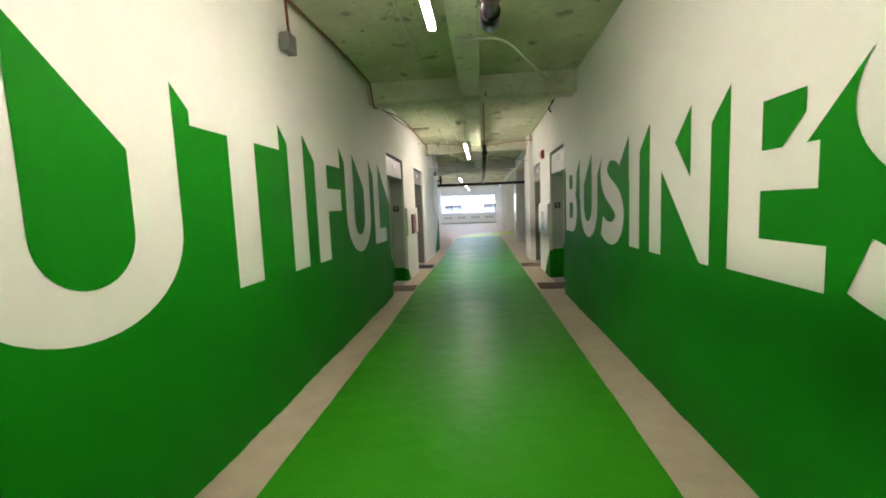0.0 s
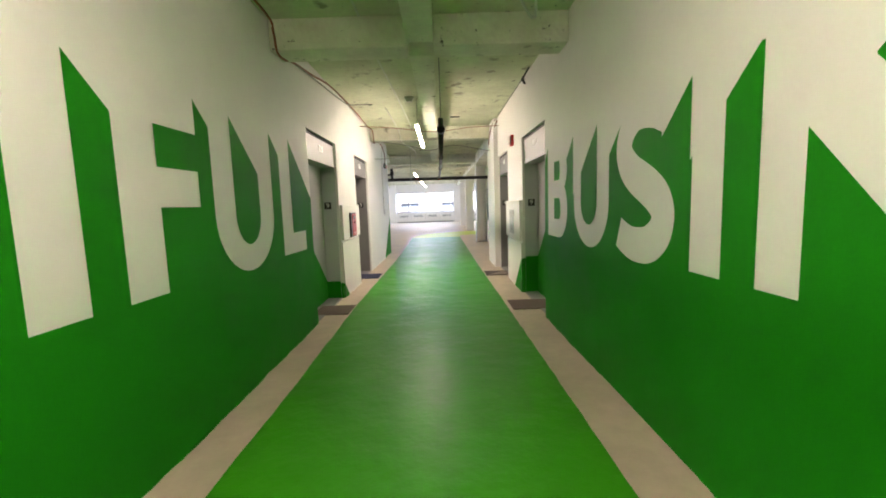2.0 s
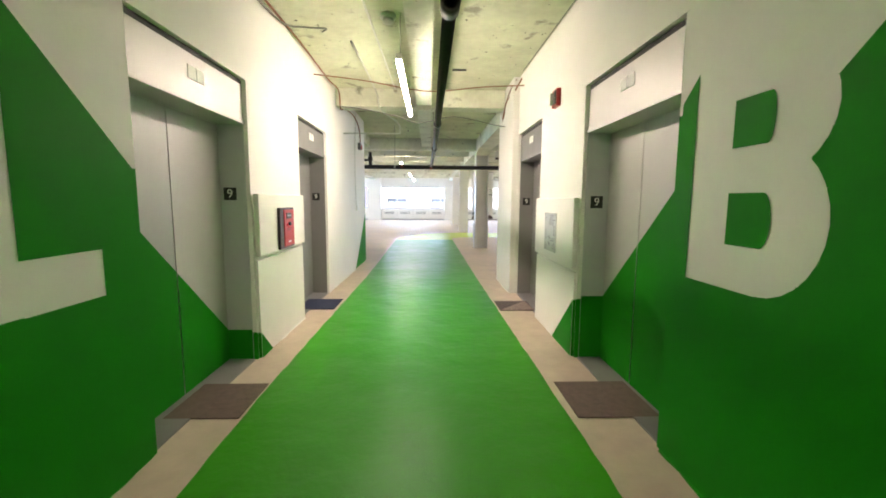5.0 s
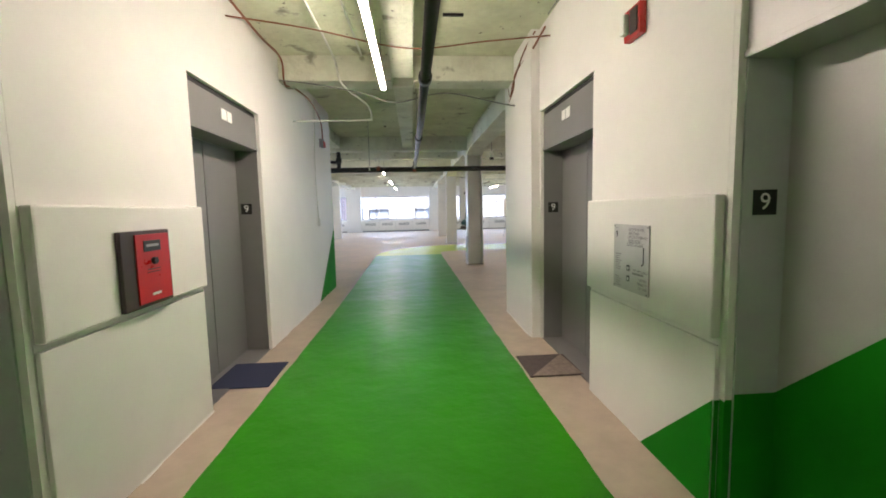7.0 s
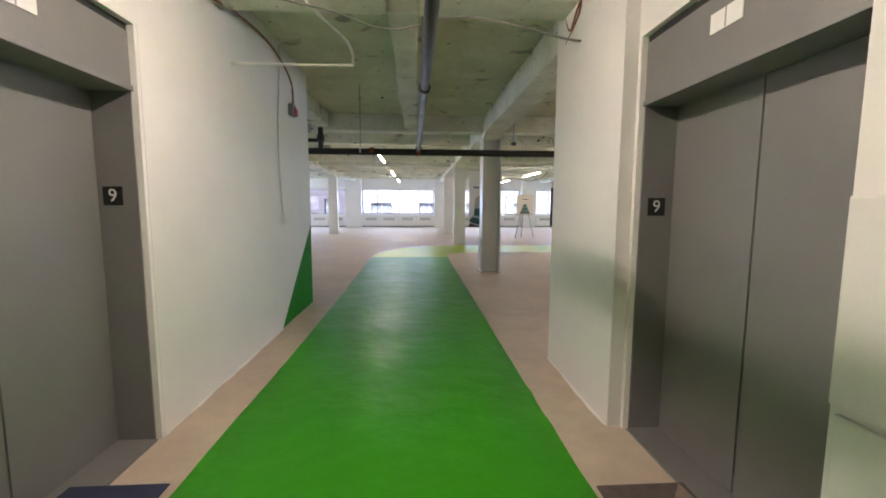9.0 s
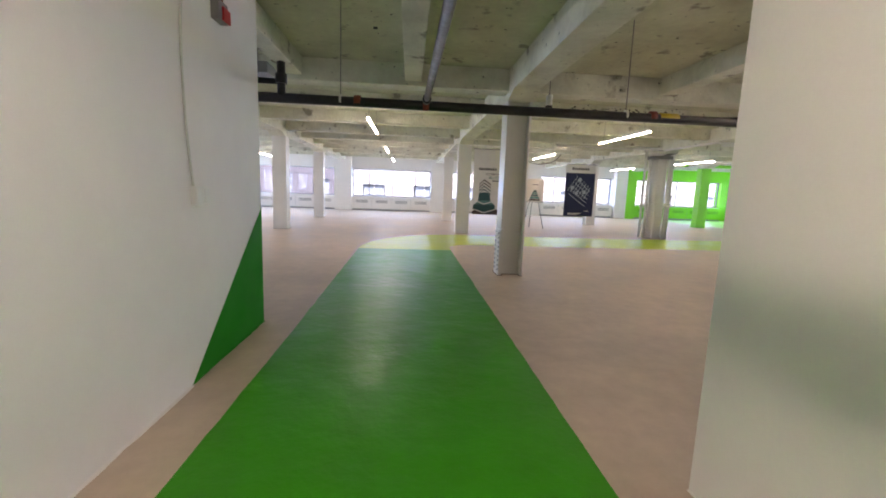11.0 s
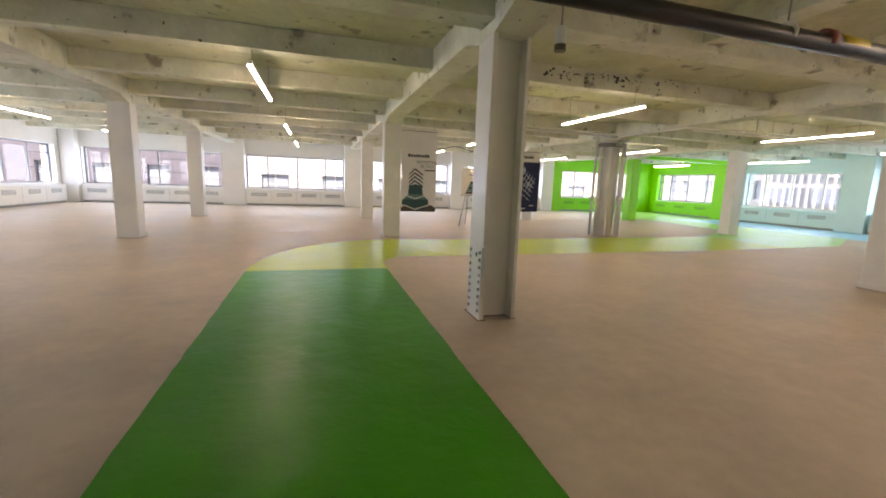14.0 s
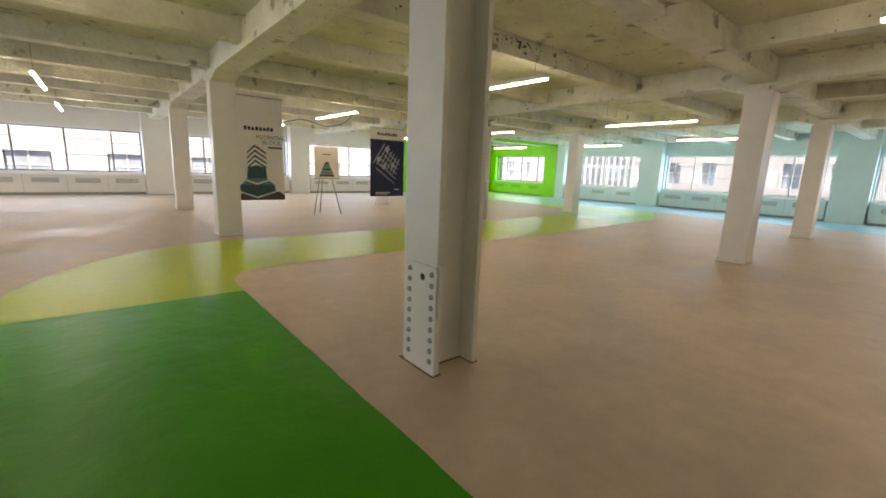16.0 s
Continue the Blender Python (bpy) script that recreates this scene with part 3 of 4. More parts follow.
for u0, u1, m in ((17.45, 18.5, AQUA), (24.8, 25.8, AQUA), (30.3, 30.84, AQUA), (30.86, 31.75, VIVID)):
    structure("wall_pier", box(HX1 - 0.42, u0, 0, HX1 - 0.004, u1, ZC - 0.003, 0.01), m, "plain painted pier between the windows", "wall")
for a, b in FAR:
    window("x", HY1, 1, a, b, WINFRAME if a < 13 else WINFRAME, 4)
    radiator("x", HY1, -1 * -1, a + 0.02, min(b, 20.3) - 0.02, VIVID if a > 13 else WHITE, "vivid green radiator cover below a window" if a > 13 else "white radiator cover with grilles below a window")
for a, b in RIGHT:
    window("y", HX1, 1, a, b, WINFRAME if a > 31 else CONDUIT, 4)
    radiator("y", HX1, 1, a + 0.02, b - 0.02, VIVID if a > 31 else AQUA, "vivid green radiator cover below a window" if a > 31 else "pale aqua radiator cover with grilles below a window")
for a, b in LEFT:
    window("y", HX0, -1, a, b, WINFRAME, 3)
    radiator("y", HX0, -1, a + 0.02, b - 0.02, WHITE, "white radiator cover with grilles below a window")


def window_light(x, y, rz, width):
    """The sky's light that comes in by one window."""
    li = bpy.data.lights.new("window_light", "AREA")
    li.shape, li.size, li.size_y, li.energy, li.color = "RECTANGLE", width, HEAD - SILL - 0.1, WINDOW_W * width / 4.5, (0.48, 0.68, 1.0)
    ob = new("window_light", li)
    ob.matrix_world = pose(x, y, (SILL + HEAD) / 2, 90, 0, rz)
    return ob


for a, b in FAR:
    window_light((a + b) / 2, HY1 + 0.36, 180 + 180, b - a - 0.1).matrix_world = pose((a + b) / 2, HY1 + 0.36, (SILL + HEAD) / 2, -90, 0, 0)
for a, b in RIGHT:
    window_light(0, 0, 0, b - a - 0.1).matrix_world = pose(HX1 + 0.36, (a + b) / 2, (SILL + HEAD) / 2, 90, 0, 90)
for a, b in LEFT:
    window_light(0, 0, 0, b - a - 0.1).matrix_world = pose(HX0 - 0.36, (a + b) / 2, (SILL + HEAD) / 2, 90, 0, -90)

# ---- lifts ----
def lift(name, side, wall_x, y0, y1, apexes, near, mat_panel, number):
    """A lift entrance in a wall opening; side: -1 west, 1 east."""
    s = side
    d = thing(name, wall_x, (y0 + y1) / 2, 0, "grey satin steel lift entrance, doors closed" + (", lower doors painted green" if near else ""), "lift door", "lift entrances", "structure")
    xd = wall_x + s * (0.26 if s < 0 else 0.245)                 # door leaves
    xf = wall_x + s * 0.035                # front of the steel frame
    ja, jb = y0 + 0.045, y1 - 0.045
    zh = 2.11 if s < 0 else 2.07             # underside of the header
    mid = (y0 + y1) / 2
    seam = mid + (0.12 if near and s > 0 else 0.0)   # where the leaves meet
    b = 0.003
    for u0, u1 in ((y0 + 0.001, ja - 0.012), (jb + 0.012, y1 - 0.001)):
        h = top_line(apexes, u0) - (0.03 if u0 > mid else 0.0) if near else 0.0
        q0, q1 = sorted((wall_x + s * 0.001, xd))
        if h > 0.01:
            part("reveal", boxes((q0, u0, 0.001, q1, u1, h)), GREEN, d, "green painted foot of the reveal")
        part("reveal", boxes((q0, u0, h + 0.001, q1, u1, ZD - 0.001)), WHITE, d, "white plaster reveal")
    part("jamb", box(xf, ja - 0.012, 0.001, xd, ja, zh, b), JAMB if near else STEELGREY, d, "grey steel door jamb")
    part("jamb", box(xf, jb, 0.001, xd, jb + 0.012, zh, b), JAMB if near else STEELGREY, d, "grey steel door jamb")
    part("transom_panel", box(xf - s * 0.0, ja - 0.012, zh + 0.035, xf + s * 0.04, jb + 0.012, ZD - 0.04, b), mat_panel, d, "steel panel above the lift door")
    part("header", box(xf - s * 0.012, ja - 0.012, zh, xd, jb + 0.012, zh + 0.032, 0.004), mat_panel, d)
    # dark strip fills the gap over the panel in place of its shade
    part("head_gap_shade", box(xf + s * 0.005, ja - 0.012, ZD - 0.039, xd, jb + 0.012, ZD - 0.002), DARK, d)
    part("panel", box(xd - s * 0.005, ja + 0.001, 0.012, xd + s * 0.03, seam - 0.005, zh - 0.001, b), mat_panel, d, "steel lift door leaf")
    part("panel", box(xd - s * 0.005, seam + 0.005, 0.012, xd + s * 0.03, jb - 0.001, zh - 0.001, b), mat_panel, d, "steel lift door leaf")
    # dark strip set behind the leaves to give the gap its shade
    part("seam", box(xd + s * 0.031, seam - 0.05, 0.012, xd + s * 0.036, seam + 0.05, zh - 0.001), DARK, d, "dark strip behind the gap between the leaves, for its shade")
    part("sill", box(wall_x + s * 0.02, ja, 0.0005, xd + s * 0.03, jb, 0.011, 0.002), STEELGREY, d, "worn metal threshold")
    plate = part("indicator", box(xf - s * 0.006, mid - 0.10, 2.27, xf - s * 0.0005, mid + 0.10, 2.36, 0.002), INK, d, "pale floor indicator plate")
    part("indicator_seam", box(xf - s * 0.0075, mid - 0.004, 2.272, xf - s * 0.0062, mid + 0.004, 2.358), GRILLE, plate)
    for jy, face in ((jb, -1), (ja, 1)):
        cx = wall_x + s * (0.172 if s < 0 else 0.137)
        zn = 1.515 if s < 0 else 1.463
        sign = part("number_plate", box(cx - 0.055, jy + face * 0.0005, zn - 0.055, cx + 0.055, jy + face * 0.004, zn + 0.055, 0.001), SIGN, d, "black plate with a white 9")
        lettering("number", "9", 0.105, INK, sign, pose(cx, jy + face * 0.0045, zn, 90, 0, 0 if face < 0 else 180), "white raised 9")
    if near:
        x = xd - s * 0.0085
        film("door_paint", wedge(x, ja + 0.001, seam - 0.006, -s, apexes), GREEN, "green paint over the lower lift door")
        film("door_paint", wedge(x, seam + 0.006, jb - 0.001, -s, apexes), GREEN, "green paint over the lower lift door")
        h = top_line(apexes, jb)
        film("door_paint", sheet([(min(xf, xd), 0.013), (max(xf, xd), 0.013), (max(xf, xd), h), (min(xf, xd), h)], lambda x_, z: (x_, jb - 0.003, z)), GREEN, "green paint over the foot of the jamb")
        film("door_paint", sheet([(min(wall_x, xf), 0.002), (max(wall_x, xf), 0.002), (max(wall_x, xf), h - 0.03), (min(wall_x, xf), h - 0.03)], lambda x_, z: (x_, jb + 0.009, z)), GREEN, "green paint over the foot of the reveal")
    return d


lift("door_1", -1, XL, *DOORS_L[0], APEX_L, True, STEEL, 1)
lift("door_2", -1, XL, *DOORS_L[1], APEX_L, False, STEELGREY, 2)
lift("door_3", 1, XR, *DOORS_R[0], APEX_R, True, STEEL, 3)
lift("door_4", 1, XR, *DOORS_R[1], APEX_R, False, STEELGREY, 4)

# raised panels on the piers between the lifts
def pier_panel(x, s, y0, y1, z0, z1):
    structure("wall_panel", box(x, y0, z0, x - s * 0.05, y1, z1, 0.012), WHITE, "raised white plaster band on the pier", "wall panel")
    structure("wall_panel", box(x, y0, 0.0, x - s * 0.022, y1, z0 - 0.035, 0.005), WHITE, "white plaster facing below the band", "wall panel")


pier_panel(XL + 0.001, -1, 8.502, 9.848, 0.95, 1.52)
pier_panel(XR - 0.001, 1, 8.502, 9.863, 0.845, 1.505)
for x, s, ap in ((XL, -1, APEX_L), (XR, 1, APEX_R)):
    h = top_line(ap, 8.505)
    film("wall_paint", sheet([(x, 0.002), (x - s * 0.024, 0.002), (x - s * 0.024, h), (x, h)], lambda u, z: (u, 8.4995, z)), GREEN, "green paint on the edge of the pier")
film("wall_paint", wedge(XL + 0.0265, 8.505, 9.0, 1, APEX_L), GREEN, "green paint ending low on the pier")
film("wall_paint", wedge(XR - 0.0265, 8.505, 9.5, -1, APEX_R), GREEN, "green paint ending low on the pier")

# red fire telephone panel
XP = XL + 0.053
fire = thing("fire_panel", XP, 9.150, 0.96, "red fire service panel in a dark frame on the wall", "fire panel")
part("frame", box(XP, 8.940, 0.965, XP + 0.028, 9.360, 1.385, 0.004), DARKFRAME, fire, "dark brown metal frame")
part("door", box(XP + 0.0285, 9.040, 0.985, XP + 0.036, 9.340, 1.365, 0.003), REDPAINT, fire, "red enamel panel")
disp = part("display", box(XP + 0.0365, 9.100, 1.27, XP + 0.041, 9.250, 1.33, 0.002), SIGN, fire, "black display")
part("display_text", box(XP + 0.0412, 9.120, 1.295, XP + 0.042, 9.230, 1.31), GRILLE, disp)
part("knob", tube([(XP + 0.0365, 9.180, 1.215), (XP + 0.055, 9.180, 1.215)], 0.02), SIGN, fire, "black key switch")
for z in (1.165, 1.15):
    part("label_line", box(XP + 0.0363, 9.120, z, XP + 0.0368, 9.240, z + 0.006), DARKFRAME, fire)
part("label_line", box(XP + 0.0363, 9.150, 1.02, XP + 0.0368, 9.230, 1.035), INK, fire)

# steel call station
XQ = XR - 0.053
call = thing("call_station", XQ, 9.205, 0.93, "brushed steel lift call panel with printed notices", "call panel")
part("plate", box(XQ, 9.0, 0.93, XQ - 0.008, 9.41, 1.345, 0.002), BRUSHED, call, "brushed steel plate")


def notice(u, v, text, size, mat=STEELGREY):
    """A printed line on the plate, its middle at u along and v down the plate."""
    lettering("lettering", text, size, mat, call, pose(XQ - 0.0084, 9.41 - 0.41 * u, 1.345 - 0.415 * v, 90, 0, -90), "", 0.0003)


notice(0.10, 0.16, "9", 0.055, BLACKINK)
for u, v, text in ((0.67, 0.075, "IN CASE OF FIRE"), (0.60, 0.13, "USE STAIRS"), (0.70, 0.185, "UNLESS OTHERWISE"), (0.62, 0.24, "INSTRUCTED"), (0.63, 0.30, "ELEVATOR BANK"),
                   (0.79, 0.67, "NO SMOKING"), (0.86, 0.79, "UNDER"), (0.84, 0.85, "PENALTY"), (0.86, 0.91, "OF LAW")):
    notice(u, v, text, 0.024)
notice(0.87, 0.43, "J", 0.12, BLACKINK)
for y0, y1, v in ((9.05, 9.22, 0.268), (9.05, 9.17, 0.73), (9.36, 9.395, 0.06)):
    part("label_line", box(XQ - 0.0083, y0, 1.345 - 0.415 * v, XQ - 0.0088, y1, 1.345 - 0.415 * v + (0.003 if v < 0.3 else 0.012)), STEELGREY, call)
for k in range(13):
    z = 1.15 - 0.014 * k - (0.035 if k > 7 else 0.0)
    part("label_line", box(XQ - 0.0083, 9.31 + 0.012 * (k % 3), z, XQ - 0.0088, 9.385 - 0.008 * (k % 2), z + 0.005), STEELGREY, call)
for v in (0.65, 0.81):
    z = 1.345 - 0.415 * v
    part("button", box(XQ - 0.0085, 9.205, z - 0.018, XQ - 0.014, 9.235, z + 0.018, 0.003), SIGN, call, "black call button")
    part("lamp_mark", box(XQ - 0.0085, 9.207, z - 0.010, XQ - 0.0155, 9.222, z + 0.008), INK, call, "white button mark")
for y in (9.012, 9.398):
    for z in (0.942, 1.333):
        part("screw", tube([(XQ - 0.008, y, z), (XQ - 0.0105, y, z)], 0.006, 8), STEELGREY, call)

# fire alarm strobe
st = thing("alarm_strobe", XR, 9.28, 2.550, "red fire alarm strobe on the white wall", "fire alarm")
part("backbox", box(XR, 9.18, 2.470, XR - 0.045, 9.36, 2.650, 0.006), REDPAINT, st)
part("lens", box(XR - 0.046, 9.29, 2.500, XR - 0.085, 9.345, 2.620, 0.012), INK, st, "clear strobe lens")
part("horn", box(XR - 0.046, 9.195, 2.490, XR - 0.056, 9.275, 2.630, 0.004), DARKFRAME, st)

# floor mats by the lifts
def floor_mat(x0, x1, y0, y1, mat, label, group="floor mats"):
    return single("floor_mat", box(x0, y0, 0.0045, x1, y1, 0.012, 0.002), mat, label, "mat", group)


floor_mat(-1.70, -1.20, 7.40, 7.93, MATBROWN, "brown fibre mat at the lift threshold")
floor_mat(-1.70, -1.20, 10.22, 10.80, MATBLUE, "navy blue mat at the lift threshold")
floor_mat(1.09, 1.66, 7.36, 7.92, MATBROWN, "reddish brown mat at the lift threshold")
m4 = thing("floor_mat", 1.3, 10.4, 0.0045, "grey-brown mat with one corner folded over", "mat", "floor mats")
part("mat_body", box(1.03, 10.135, 0.0045, 1.50, 10.655, 0.012, 0.002), MATGREY, m4)
fb = bmesh.new()
lo = [fb.verts.new((x, y, 0.0122)) for x, y in ((1.05, 10.145), (1.49, 10.145), (1.47, 10.645))]
hi = [fb.verts.new((x, y, 0.0175)) for x, y in ((1.05, 10.145), (1.49, 10.145), (1.47, 10.645))]
fb.faces.new(hi)
fb.faces.new(lo[::-1])
for k in range(3):
    fb.faces.new((lo[k], lo[(k + 1) % 3], hi[(k + 1) % 3], hi[k]))
part("folded_flap", fb, MATPALE, m4, "pale underside of the fold")

# ---- columns ----
def column(x, y, w, d, label, mat=None, top=2.862):
    c = thing("column", x, y, 0, label, "column", "hall columns", "structure")
    part("shaft", box(x - w / 2, y - d / 2, 0.0, x + w / 2, y + d / 2, top, 0.025), mat or COLUMN, c)
    part("base", box(x - w / 2 - 0.012, y - d / 2 - 0.012, 0.0, x + w / 2 + 0.012, y + d / 2 + 0.012, 0.09, 0.006), mat or COLUMN, c)
    part("floor_joint", box(x - w / 2 - 0.022, y - d / 2 - 0.022, 0.0, x + w / 2 + 0.022, y + d / 2 + 0.022, 0.006, 0.002), GRIME, c, "grimy joint at the floor")
    part("flange_strip", box(x - w / 2 - 0.012, y - d / 2 - 0.004, 0.091, x - w / 2 + 0.02, y - d / 2 + 0.05, top, 0.003), mat or COLUMN, c)
    part("flange_strip", box(x + w / 2 - 0.02, y - d / 2 - 0.004, 0.091, x + w / 2 + 0.012, y - d / 2 + 0.05, top, 0.003), mat or COLUMN, c)
    return c


for x, y in ((-4.08, 24.4), (-4.08, 29.95), (1.70, 24.5), (1.68, 29.9), (13.85, 24.85), (8.45, 29.9), (8.45, 17.8), (14.05, 17.9), (-4.08, 17.8)):
    column(x, y, 0.40, 0.40, "boxed white-painted square column")
column(14.2, 30.25, 0.42, 0.42, "vivid green painted square column", VIVID)

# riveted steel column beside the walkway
ax0, ax1, ay0, ay1 = 1.50, 1.90, 17.58, 17.97
c = thing("steel_column", 1.7, 17.775, 0, "white-painted riveted steel H column standing beside the walkway", "column", "", "structure")
part("flange", box(ax0, ay0, 0, ax0 + 0.045, ay1, 2.862, 0.006), COLUMN, c)
part("flange", box(ax1 - 0.04, ay0, 0, ax1, ay1, 2.862, 0.006), COLUMN, c)
part("web", box(ax0 + 0.046, ay0 + 0.14, 0, ax1 - 0.041, ay1 - 0.14, 2.862, 0.004), COLUMN, c)
for x0, x1, y0, y1 in ((ax0 - 0.03, ax0 + 0.055, ay0 - 0.02, ay1 + 0.012), (ax1 - 0.05, ax1 + 0.012, ay0 - 0.012, ay1 + 0.012), (ax0 + 0.056, ax1 - 0.051, ay0 + 0.12, ay1 - 0.12)):
    part("floor_joint", box(x0, y0, 0.0, x1, y1, 0.006, 0.002), GRIME, c, "grimy joint at the floor")
plate = part("splice_plate", box(ax0 - 0.016, ay0 - 0.012, 0.0, ax0 - 0.001, ay1 - 0.04, 0.78, 0.004), COLUMN, c, "riveted splice plate")
part("splice_plate", box(ax0 + 0.002, ay0 - 0.03, 0.42, ax0 + 0.05, ay0 - 0.001, 0.80, 0.004), COLUMN, c, "small splice angle")
for k in range(9):
    for yy in (ay0 + 0.035, ay1 - 0.10):
        z = 0.10 + k * 0.078
        rv = bmesh.new()
        bmesh.ops.create_uvsphere(rv, u_segments=8, v_segments=4, radius=0.021, matrix=pose(ax0 - 0.016, yy, z))
        # grey, not column white: the dark shading round each rivet is put in its colour
        part("rivet", rv, GRILLE, plate)
# no hole is cut: a dark disc on the plate gives its shade
part("bolt_hole_shade", tube([(ax0 - 0.0175, ay0 + 0.14, 0.69), (ax0 - 0.0163, ay0 + 0.14, 0.69)], 0.026), DARK, plate, "dark disc for the shade in a bolt hole")

# column with risers
c = thing("riser_column", 8.45, 24.55, 0, "white column wrapped by painted riser pipes and valves", "column", "", "structure")
part("shaft", tube([(8.45, 24.6, 0), (8.45, 24.6, 2.862)], 0.25, 8), COLUMN, c)
part("shaft_casing", box(8.28, 24.4, 0, 8.62, 24.8, 2.7, 0.03), COLUMN, c)
for x, y, r in ((8.12, 24.62, 0.055), (8.06, 24.8, 0.04), (8.78, 24.42, 0.06), (8.86, 24.62, 0.04), (8.62, 24.3, 0.045)):
    pp = part("riser_pipe", tube([(x, y, 0), (x, y, 3.05)], r), COLUMN, c)
    part("coupling", tube([(x, y, 1.05), (x, y, 1.2)], r + 0.02), COLUMN, pp)
    part("coupling", tube([(x, y, 2.35), (x, y, 2.45)], r + 0.02), COLUMN, pp)
part("collar", tube([(8.45, 24.6, 2.68), (8.45, 24.6, 2.78)], 0.40, 12), GREYCABLE, c, "grey valve collar")
part("valve", tube([(8.0, 24.45, 2.85), (8.8, 24.35, 2.85)], 0.06), COLUMN, c)
part("valve", tube([(8.3, 24.2, 2.74), (8.75, 24.2, 2.92)], 0.045), GREYCABLE, c)

# white-painted service pipes under the beams
sv = thing("service_pipes", 12.0, 21.7, 2.86, "white-painted service pipes with a valve, hung below the beams", "pipe")
for y, z, rad in ((21.70, 2.93, 0.030), (21.60, 2.85, 0.022)):
    part("pipe", tube([(8.3, y, z), (19.6, y, z + 0.02)], rad, 10), COLUMN, sv)
part("pipe", tube(smooth_line([(8.3, 21.70, 2.93), (8.22, 21.78, 2.93), (8.2, 22.6, 2.93), (8.2, 24.2, 2.93)], 5), 0.03, 10), COLUMN, sv)
part("pipe", tube([(4.6, 24.05, 2.93), (8.2, 24.05, 2.93)], 0.026, 10), COLUMN, sv)
vl = part("valve", tube([(9.72, 21.70, 2.93), (9.98, 21.70, 2.93)], 0.055, 10), COLUMN, sv, "painted valve body")
part("valve_stem", tube([(9.85, 21.70, 2.93), (9.85, 21.70, 2.78)], 0.014, 8), STEELGREY, vl)
part("hand_wheel", tube([(9.85, 21.70, 2.785), (9.85, 21.70, 2.77)], 0.06, 12), STEELGREY, vl, "dark hand wheel")
for x in (10.4, 12.9, 15.3, 17.8):
    part("hanger", tube([(x, 21.70, 2.96), (x, 21.70, ZC)], 0.006, 6), GREYCABLE, sv)
    part("coupling", tube([(x + 0.3, 21.70, 2.933), (x + 0.38, 21.70, 2.933)], 0.042, 10), COLUMN, sv)

# ---- lamps ----
def strip_lamp(x, y0, y1, z=2.79, wide=0.06):
    l = thing("strip_lamp", x, (y0 + y1) / 2, z, "lit white linear lamp hung from the ceiling", "ceiling lamp", "strip lamps")
    part("housing", box(x - wide / 2, y0, z + 0.024, x + wide / 2, y1, z + 0.08, 0.006), CONDUIT, l)
    part("tube", box(x - wide / 2 + 0.006, y0 + 0.01, z, x + wide / 2 - 0.006, y1 - 0.01, z + 0.023, 0.005), CORRIDOR_TUBE if y1 < 12 and abs(x) < 1 else TUBE, l, "glowing white diffuser")
    for y in (y0 + 0.25, y1 - 0.25):
        part("hanger", tube([(x, y, z + 0.08), (x, y, ZC)], 0.004, 5), GREYCABLE, l)
    return l


# the third lamp is unseen, added behind the start to carry on the row
for x, y0, y1 in ((-0.22, 0.70, 3.12), (-0.225, 8.9, 11.5), (-0.22, -5.0, -2.6), (-0.93, 19.65, 22.15), (-0.93, 25.75, 28.2), (-0.93, 31.2, 33.6), (5.1, 13.9, 16.15), (5.1, 19.6, 22.05), (5.1, 25.6, 28.2),
                  (5.1, 31.2, 33.6), (11.15, 19.75, 22.1), (11.15, 25.6, 28.0), (11.15, 31.2, 33.6), (16.6, 20.0, 22.4), (16.6, 13.8, 16.2), (18.5, 25.6, 28.0), (18.5, 31.2, 33.6), (-7.2, 19.7, 22.2), (-7.2, 25.8, 28.2), (-7.2, 31.2, 33.6), (11.15, 13.8, 16.2)):
    strip_lamp(x, y0, y1)

# ---- pipes ----
main = thing("sprinkler_main", 0.1, 15.5, 2.31, "black iron sprinkler main with red couplings crossing the ceiling", "pipe")
part("pipe", tube([(HX0 + 0.2, 15.5, 2.33), (12.0, 15.5, 2.29)], 0.052, 14), BLACK, main)
for x in (-0.62, 0.12, 2.72, 4.25, 7.0):
    part("coupling", tube([(x - 0.035, 15.5, 2.325), (x + 0.035, 15.5, 2.325)], 0.06, 12), RUST, main, "rusty red coupling")
part("tag", tube([(2.80, 15.5, 2.316), (3.02, 15.5, 2.315)], 0.0535, 14), material("yellow_tape", (0.65, 0.48, 0.03), 0.5, vary=0.1, scale=15), main, "yellow marker tape")
for x in (-0.8, 2.4, 3.9, 6.2, 9.0, -4.0, -7.0):
    hg = part("hanger", tube([(x, 15.5, 2.38), (x, 15.5, ZC)], 0.006, 6), GREYCABLE, main)
    part("hanger_ring", tube([(x - 0.012, 15.5, 2.325), (x + 0.012, 15.5, 2.325)], 0.06, 12), CONDUIT, hg)
part("riser", tube([(-1.42, 15.5, 2.33), (-1.42, 15.5, 2.68)], 0.042, 10), BLACK, main)
part("riser_coupling", tube([(-1.42, 15.5, 2.46), (-1.42, 15.5, 2.56)], 0.06, 10), BLACK, main)
part("branch", tube([(-1.42, 15.5, 2.48), (-4.6, 15.5, 2.50)], 0.03, 10), BLACK, main)
part("branch", tube([(3.5, 15.5, 2.32), (4.1, 15.47, 2.36), (4.55, 15.2, 2.52), (4.55, 14.0, 2.6)], 0.03, 10), BLACK, main)

line = thing("sprinkler_pipe", 0.16, 11.0, 2.33, "dark sprinkler pipe hung along the corridor ceiling", "pipe")
part("pipe", tube([(0.165, 6.65, 2.34), (0.165, 11.0, 2.34), (0.12, 15.44, 2.335)], 0.034, 10), BLACK, line)
